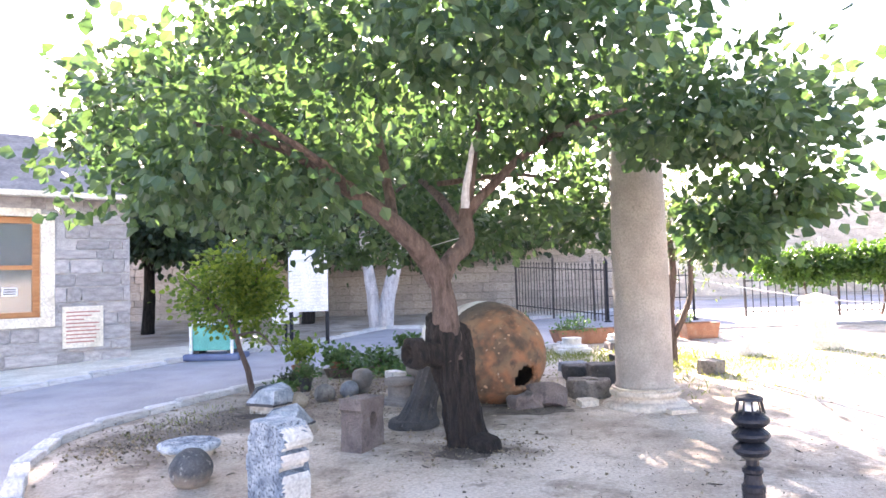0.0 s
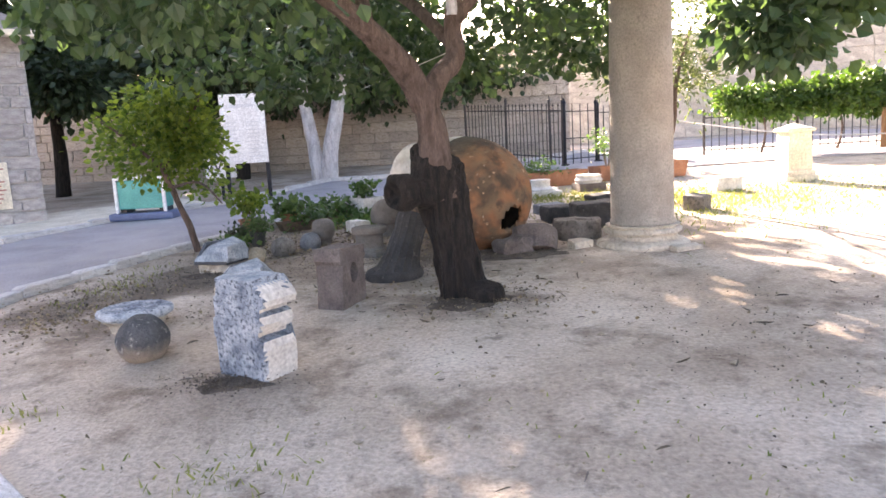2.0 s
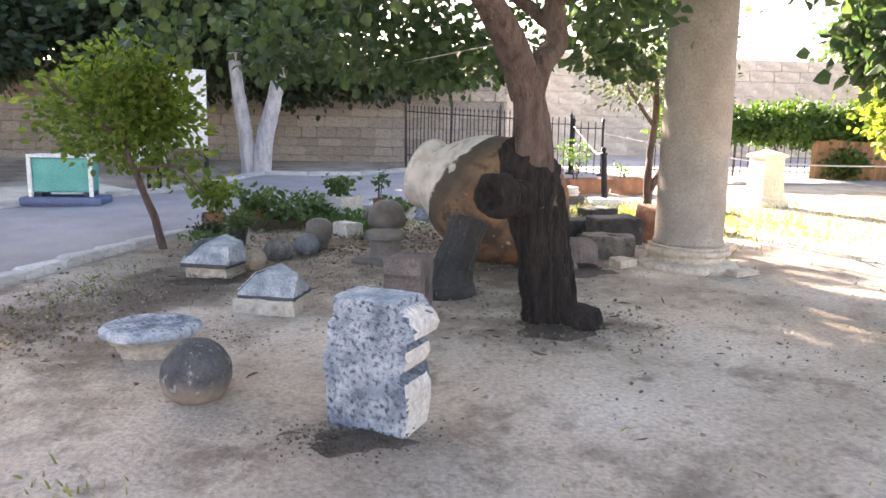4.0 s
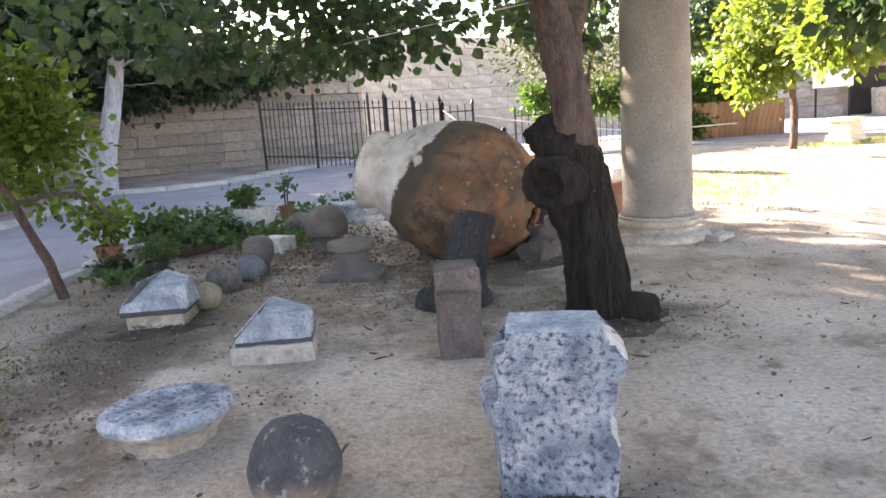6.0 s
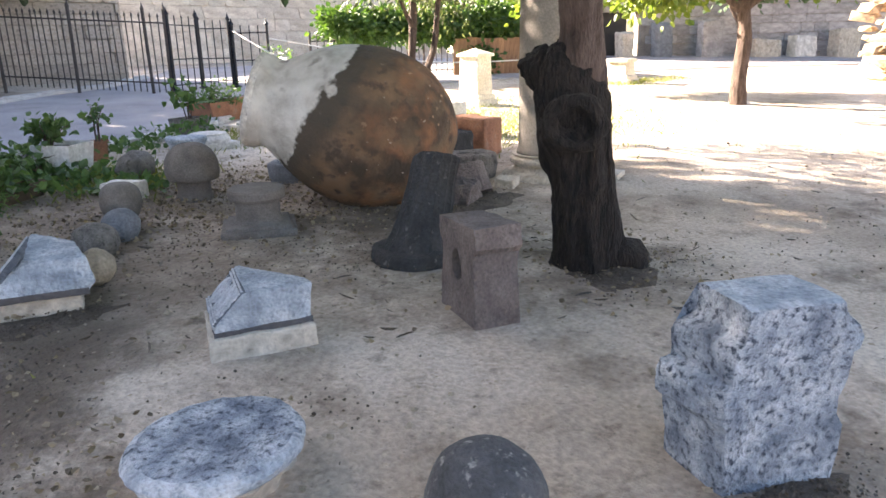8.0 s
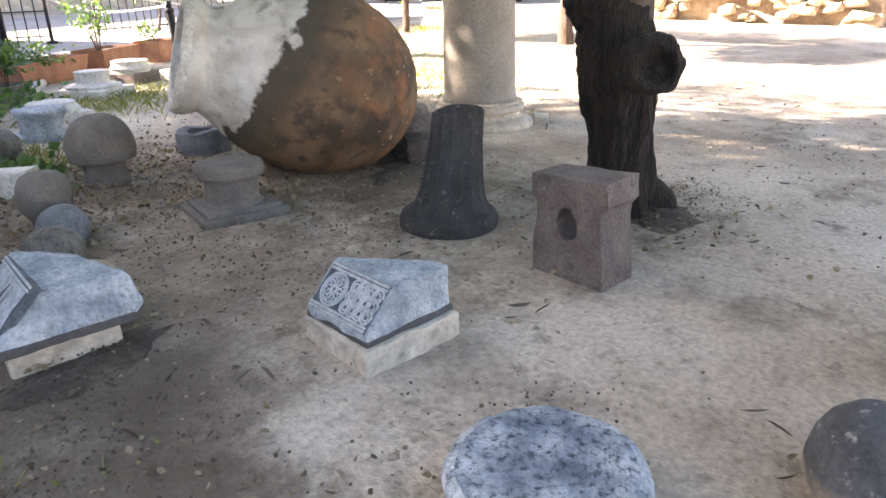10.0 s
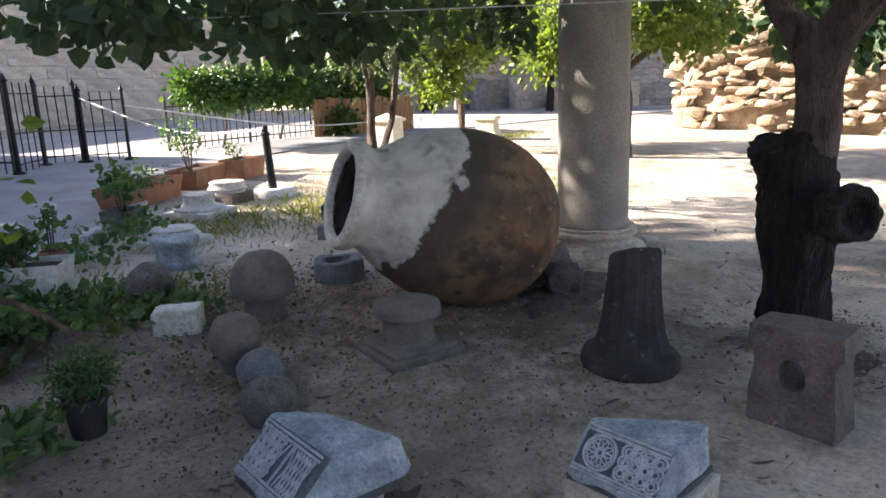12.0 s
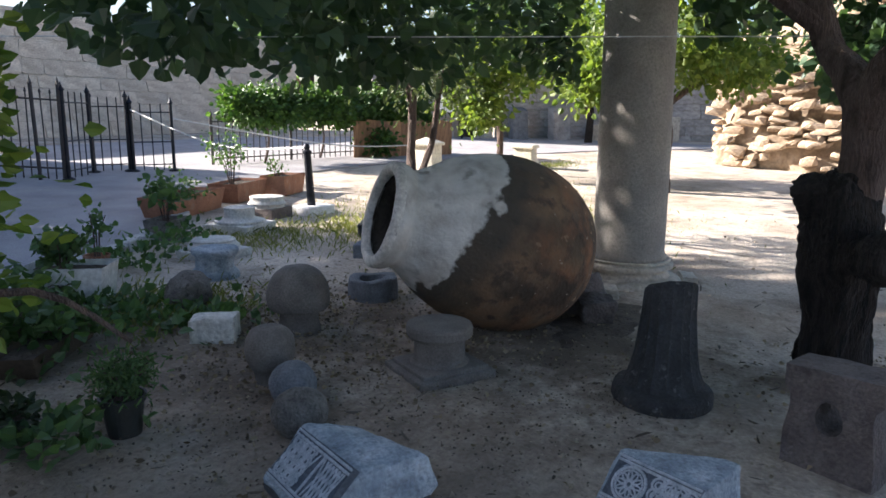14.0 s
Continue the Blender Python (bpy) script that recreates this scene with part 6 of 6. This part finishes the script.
def shrub_tree():
    rng = np.random.default_rng(14)
    top = root("lemon_shrub", -3.6, 10.0)
    b = tube(*resample([(0, 0, -0.05), (-0.08, 0, 0.3), (-0.22, -0.02, 0.7), (-0.35, -0.05, 1.1)], [0.045, 0.04, 0.035, 0.03], 6), 10)
    part("trunk", roughen(b, 0.008, 8, 2), M["limb"], top)
    for p, r in (([(-0.3, -0.04, 1.0), (-0.7, -0.1, 1.4), (-1.1, -0.1, 1.7)], [0.025, 0.018, 0.008]), ([(-0.33, 0, 1.05), (-0.1, 0.2, 1.5), (0.2, 0.1, 1.9)], [0.025, 0.018, 0.008]), ([(-0.25, 0, 0.8), (0.2, -0.2, 0.85), (0.5, -0.3, 0.6)], [0.02, 0.015, 0.008])):
        part("limb", tube(*resample(p, r, 4), 7), M["limb"], top)
    P, D = [], []
    for c, r, n in (((-0.55, 0.2, 1.35), (0.66, 0.5, 0.5), 78), ((-0.15, 0.3, 1.35), (0.3, 0.4, 0.45), 34), ((0.0, 0.3, 0.8), (0.12, 0.14, 0.15), 5), ((-0.25, 0.05, 1.85), (0.35, 0.3, 0.25), 16), ((0.0, 0.12, 1.4), (0.14, 0.16, 0.36), 14)):
        p, d = clumps(rng, n, 26, c, r, 0.13, 0.45)
        P.append(p)
        D.append(d)
    cr = new("crown", leaf_cloud("crown", np.concatenate(P), np.concatenate(D), 0.078, M["leaf_shrub"], rng, droop=0.1, wide=0.75))
    cr.parent = top
    tagged(top, "small citrus shrub with glossy yellow-green leaves on a thin stem", "shrub")


shrub_tree()

# dark trees on the terrace and behind the house, and in the distance
# the first two are scaled up so their unseen tops shade the garden
for i, (x, y, z, s) in enumerate([(-14.5, 24.6, 0, 1.3), (-10, 24.8, 0, 1.4), (-6.0, 25.6, 0, 0.85), (-11.2, 18.2, 0, 0.75), (-7.4, 20.4, 0, 0.8)]):
    t = simple_tree("terrace_tree", x, y, ([(0, 0, -0.2), (0.1, 0, 1.5), (0.0, 0.1, 3.0), (0.1, 0, 4.2)], [0.26, 0.2, 0.17, 0.1]),
                    [([(0, 0, 2.6), (-1.0, 0.3, 3.6), (-1.7, 0.4, 4.6)], [0.12, 0.08, 0.04]), ([(0, 0, 2.8), (1.1, -0.2, 3.9), (1.6, -0.2, 5.0)], [0.12, 0.08, 0.04])],
                    [((0, 0, 5.6), (3.0, 2.6, 2.2), 170), ((-1.2, -0.8, 3.9), (2.0, 1.6, 0.9), 80), ((1.4, -0.9, 3.7), (1.8, 1.5, 0.9), 70)], "leaf_dark", "bark", "dark broadleaf tree on the terrace above the lane", 0.26, 40 + i, 24, 0.4)
    t.scale = (s, s, s)
for i, (x, y, s) in enumerate([(20.5, 18.3, 0.68), (26, 24, 1.0), (21, 34, 1.1), (29, 11, 0.9)]):
    t = simple_tree("garden_tree", x, y, ([(0, 0, -0.2), (0.2, 0, 1.2), (0.5, 0.1, 2.4), (0.4, 0, 3.6)], [0.24, 0.2, 0.16, 0.1]),
                    [([(0.3, 0, 1.4), (-0.6, 0.3, 2.6), (-1.1, 0.4, 3.6)], [0.13, 0.09, 0.05])],
                    [((0, 0, 5.0), (3.0, 2.6, 1.9), 150), ((-1.2, -0.8, 3.6), (1.8, 1.5, 0.7), 60)], "leaf", "bark", "leaning dark-stemmed tree before the grey wall", 0.26, 60 + i, 22, 0.4)
    t.scale = (s, s, s)


def ivy_mass():
    """Creeper hanging over the terrace wall's top."""
    rng = np.random.default_rng(33)
    P, D = [], []
    for x, z, n in ((-12, 2.9, 60), (-9, 2.8, 60), (-6.5, 2.6, 60), (-4.2, 2.5, 60), (-2.0, 2.7, 60), (0.0, 2.9, 25)):
        p, d = clumps(rng, n, 22, (x, 22.35, gz(x, 22.4) + z - 0.2), (1.6, 0.55, 0.7), 0.25, 0.4)
        P.append(p)
        D.append(d)
    ob = new("creeper", leaf_cloud("creeper", np.concatenate(P), np.concatenate(D), 0.17, M["leaf_dark"], rng, droop=0.8))
    tagged(ob, "dark creeper hanging over the terrace wall", "plants", kind="stuff")


ivy_mass()

# ---- sign boards and cart ----


def info_sign():
    a, c = Vector((-5.42, 15.06)), Vector((-4.65, 15.25))
    ang = math.degrees(math.atan2(c.y - a.y, c.x - a.x))
    top = root("information_board", (a.x + c.x) / 2, (a.y + c.y) / 2, 0, ang)
    top.scale = (0.84, 0.84, 0.86)
    for s in (-1, 1):
        part("leg", box(s * 0.46 - 0.045, 0.0, -0.1, s * 0.46 + 0.045, 0.07, 2.35, 0.006), M["iron"], top)
    p = part("panel", box(-0.5, -0.05, 0.86, 0.5, -0.004, 2.4, 0.006), M["white_paint"], top, "blank-looking white panel with faint print")
    rnd = random.Random(3)
    for col in (-0.4, 0.05):
        for i in range(10):
            part("print_line", box(col, -0.056, 1.0 + i * 0.085, col + rnd.uniform(0.22, 0.34), -0.052, 1.02 + i * 0.085), M["ink_grey"], p)
    part("heading", box(-0.28, -0.056, 2.1, 0.26, -0.052, 2.17), M["ink_grey"], p)
    tagged(top, "white information board on two black posts beside the lane", "sign")


info_sign()


def wc_sign():
    top = root("wc_sign", -5.75, 15.5, 0, 15)
    part("panel", box(-0.3, -0.02, 0.45, 0.3, 0.02, 0.95, 0.005), M["white_paint"], top)
    part("leg", box(-0.03, 0.022, -0.1, 0.03, 0.07, 0.9), M["iron"], top)
    cu = bpy.data.curves.new("letters", "FONT")
    cu.body, cu.size, cu.align_x, cu.extrude = "WC", 0.36, "CENTER", 0.002
    tmp = bpy.data.objects.new("letters", cu)
    me = bpy.data.meshes.new_from_object(tmp)
    bpy.data.objects.remove(tmp)
    me.materials.clear()
    me.materials.append(M["ink"])
    ob = new("letters", me)
    ob.parent = top
    ob.matrix_basis = pose(0, -0.026, 0.57, 90, 0, 0)
    tagged(top, "small white WC sign board with dark letters", "sign")


wc_sign()


def cart():
    top = root("recycling_bin", -6.05, 13.15, 0.02, 8)
    part("base", box(-0.6, -0.35, 0.0, 0.6, 0.35, 0.15, 0.05), M["blue_base"], top, "dark blue base")
    part("body", box(-0.42, -0.25, 0.22, 0.42, 0.25, 0.78, 0.03), M["plastic_teal"], top, "teal panelled body")
    for s in (-1, 1):
        part("corner_post", box(s * 0.44 - 0.03, -0.29, 0.15, s * 0.44 + 0.03, -0.24, 0.84, 0.008), M["white_paint"], top)
        part("foot", box(s * 0.36 - 0.06, -0.2, 0.15, s * 0.36 + 0.06, 0.2, 0.23, 0.01), M["plastic_black"], top)
    part("lid", box(-0.47, -0.3, 0.785, 0.47, 0.3, 0.84, 0.02), M["white_paint"], top)
    top.scale = (0.9, 0.9, 0.86)
    tagged(top, "low teal collection bin with white rim on a dark blue base", "bin")


cart()

# ---- far fragments against the grey wall ----
for i, (x, y, w, h, mat) in enumerate([(19.7, 20.9, 0.7, 1.2, "bluestone"), (21.1, 19.8, 0.8, 1.35, "house_stone"), (22.8, 18.6, 1.25, 0.65, "limestone"), (24.0, 17.8, 1.0, 0.8, "marble_clean"), (25.4, 16.9, 1.25, 1.0, "limestone"), (18.7, 21.8, 0.55, 0.9, "limestone")]):
    ob = loose_block("leaning_slab" if h > 1.1 else "stone_block", x, y, -34 + 5 * i, w, 0.45, h, mat, "weathered stone slab leaning by the grey wall" if h > 1.1 else "pale stone block by the grey wall", 50 + i, 0.05, 0.03)
wp = root("white_case", 17.2, 22.4, 0, -34)
part("board", box(-0.6, -0.05, 1.0, 0.6, 0.05, 1.9, 0.01), M["white_paint"], wp)
for s in (-1, 1):
    part("leg", box(s * 0.5 - 0.03, -0.03, -0.05, s * 0.5 + 0.03, 0.03, 1.0), M["iron"], wp)
tagged(wp, "white display board on legs before the dark doorway", "sign")

# ---- cords ----


def cord(pts, r, label):
    b = tube(*resample(pts, [r] * len(pts), 8), 6)
    ob = part("barrier_cord", b, M["rope"])
    tagged(ob, label, "cord", group="cords")


cord([(-4.3, 18.4, 2.75), (-2.9, 14.9, 2.5), (-1.5, 11.3, 2.38), (-0.13, 7.86, 2.3)], 0.004, "pale washing cord tied to the tree's limb")
cord([(2.0, 14.02, gz(2, 14) + 0.86), (2.5, 16.6, gz(2.5, 16.6) + 0.7), (2.68, 19.3, gz(2.7, 19.3) + 1.15)], 0.014, "white plastic barrier tape from the short post to the gate")
cord([(3.28, 18.95, gz(3.3, 19) + 1.0), (6.2, 17.6, gz(6.2, 17.6) + 0.5), (9.0, 17.2, gz(9, 17.2) + 0.45)], 0.014, "white plastic barrier tape sagging across the path")

# ---- litter, pebbles and grass ----


def scatter(name, zones, size, mat, label, cat, seed, flat=True, wide=0.8, droop=0.0):
    rng = np.random.default_rng(seed)
    P, D = [], []
    for x, y, rx, ry, n in zones:
        q = np.stack([x + rng.normal(0, rx * 0.5, n), y + rng.normal(0, ry * 0.5, n)], 1)
        z = np.array([gz(a, b) + 0.014 for a, b in q]) + rng.random(n) * 0.014
        P.append(np.concatenate([q, z[:, None]], 1))
        a = rng.random(n) * 2 * math.pi
        D.append(np.stack([3 * np.cos(a), 3 * np.sin(a), 0.25 * rng.normal(0, 1, n)], 1))
    ob = new(name, leaf_cloud(name, np.concatenate(P), np.concatenate(D), size, M[mat], rng, 0.5, droop, wide))
    return tagged(ob, label, cat, kind="stuff")


scatter("fallen_leaves", [(-3.6, 7.6, 0.9, 1.4, 420), (-2.0, 10.3, 1.5, 1.4, 1300), (-0.7, 9.7, 0.8, 0.8, 500), (-1.2, 11.0, 1.0, 0.9, 900), (0.05, 7.5, 0.8, 0.7, 260), (-0.6, 8.0, 1.4, 1.0, 130), (-0.5, 10.8, 1.6, 1.2, 420), (0, 5.5, 5, 3, 60), (3, 8, 4, 4, 60), (-3.3, 7.2, 0.7, 0.6, 160), (-3.5, 7.0, 0.8, 0.6, 160)], 0.027, "leaf_dry", "dry curled leaves scattered on the earth", "leaf litter", 3)
scatter("leaf_mould", [(-3.6, 7.8, 0.8, 1.3, 350), (-2.0, 10.0, 1.3, 1.2, 400), (0.05, 7.4, 0.6, 0.5, 620), (-2.2, 10.0, 1.6, 1.4, 600), (0.0, 9.2, 1.2, 0.6, 420), (-1.36, 5.74, 0.34, 0.18, 700), (1.5, 5.5, 4.5, 3, 90), (-3.3, 8.2, 0.7, 0.6, 900), (-3.6, 7.3, 0.6, 0.5, 500), (-1.4, 8.7, 0.9, 0.6, 500), (-1.2, 10.6, 1.4, 1.2, 1500), (2.2, 6.4, 2.0, 1.4, 500), (-2.4, 9.4, 1.4, 1.4, 1200), (-2.3, 7.2, 0.4, 0.3, 120), (-0.8, 8.4, 0.5, 0.4, 360), (-2.75, 8.7, 0.3, 0.3, 160)], 0.013, "leaf_mould", "dark decayed leaf crumbs on the earth", "leaf litter", 8)
scatter("twigs", [(-2.5, 8.5, 2, 2.5, 70), (1.5, 6.0, 4, 3, 50), (-0.3, 7.6, 1.2, 1, 60)], 0.08, "leaf_mould", "thin dry twigs strewn on the earth", "twigs", 12, True, 0.025)


def soil_mound(spots):
    """Low crumbly mounds of dark earth."""
    bm = bmesh.new()
    rnd = random.Random(2)
    for x, y, rx, ry, h in spots:
        n, rings = 30, 7
        c = bm.verts.new((x, y, gz(x, y) + h))
        prev = None
        for k in range(1, rings + 1):
            ring = []
            for i in range(n):
                a = 2 * math.pi * i / n
                t = k / rings
                wob = 1 + 0.55 * noise.noise(Vector((math.cos(a) * 1.6 + x, math.sin(a) * 1.6 + y, 0.3))) + 0.2 * noise.noise(Vector((math.cos(a) * 6 + x, math.sin(a) * 6, y)))
                px, py = x + rx * t * wob * math.cos(a), y + ry * t * wob * math.sin(a)
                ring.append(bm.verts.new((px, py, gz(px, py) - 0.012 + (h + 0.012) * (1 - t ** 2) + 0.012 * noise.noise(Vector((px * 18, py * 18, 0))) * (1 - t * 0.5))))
            for i in range(n):
                j = (i + 1) % n
                if prev is None:
                    bm.faces.new((c, ring[i], ring[j]))
                else:
                    bm.faces.new((prev[i], ring[i], ring[j], prev[j]))
            prev = ring
    tagged(part("soil_mound", bm, M["dark_soil"], None, "", True), "dark crumbly soil around the stones", "soil", kind="stuff")


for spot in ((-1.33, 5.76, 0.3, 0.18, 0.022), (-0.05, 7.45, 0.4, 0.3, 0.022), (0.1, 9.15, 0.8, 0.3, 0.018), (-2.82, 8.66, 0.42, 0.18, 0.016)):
    soil_mound([spot])


def pebbles():
    rng = np.random.default_rng(6)
    V, F = [], []
    o = np.array([(1, 0, 0), (-1, 0, 0), (0, 1, 0), (0, -1, 0), (0, 0, 1), (0, 0, -1)], float)
    tri = [(0, 2, 4), (2, 1, 4), (1, 3, 4), (3, 0, 4), (2, 0, 5), (1, 2, 5), (3, 1, 5), (0, 3, 5)]
    for x, y, rx, ry, n in ((0, 5, 5, 4, 500), (-2.5, 8.5, 2.5, 2.5, 500), (5, 9, 5, 5, 300)):
        for _ in range(n):
            a, b = x + rng.normal(0, rx * 0.5), y + rng.normal(0, ry * 0.5)
            s = 0.006 + 0.016 * rng.random() ** 2.5
            k = len(V)
            V += ((o * (1 + 0.4 * rng.normal(0, 1, (6, 3)))) * s * np.array([1, 1, 0.6]) + np.array([a, b, gz(a, b) + 0.008])).tolist()
            F += [tuple(k + i for i in t) for t in tri]
    tagged(new("pebbles", raw_mesh("pebbles", V, F, M["tanstone"])), "small pale pebbles on the bare earth", "pebbles", kind="stuff")


pebbles()


def grass_tufts():
    rng = np.random.default_rng(16)
    V, F = [], []
    zones = [(3.4, 12.2, 2.2, 2.0, 5200, 0.045), (1.8, 12.6, 1.3, 1.2, 1500, 0.07), (6.0, 13.5, 2.0, 1.5, 1200, 0.04), (0.4, 13.2, 1.0, 0.8, 900, 0.06), (-1.7, 11.7, 0.7, 0.7, 900, 0.07), (-0.9, 4.7, 0.5, 0.3, 110, 0.03), (1.6, 5.1, 2.0, 0.8, 160, 0.02), (-3.6, 8.3, 0.4, 0.9, 160, 0.04), (10.3, 15.0, 2.0, 0.5, 900, 0.07), (-2.4, 5.3, 0.3, 0.3, 50, 0.03)]
    for x, y, rx, ry, n, h in zones:
        for _ in range(n):
            a, b = x + rng.normal(0, rx * 0.5), y + rng.normal(0, ry * 0.5)
            z = gz(a, b) + 0.004
            t = rng.random() * 6.283
            hh = h * (0.5 + rng.random())
            dx, dy = 0.006 * math.cos(t), 0.006 * math.sin(t)
            lx, ly = hh * 0.6 * rng.normal(), hh * 0.6 * rng.normal()
            k = len(V)
            V += [(a - dx, b - dy, z), (a + dx, b + dy, z), (a + lx * 0.5 + dx * 0.6, b + ly * 0.5 + dy * 0.6, z + hh * 0.7), (a + lx, b + ly, z + hh)]
            F += [(k, k + 1, k + 2), (k, k + 2, k + 3)]
    tagged(new("grass", raw_mesh("grass", V, F, M["grass"])), "thin sunlit grass tufts on the dry earth", "grass", kind="stuff")


grass_tufts()
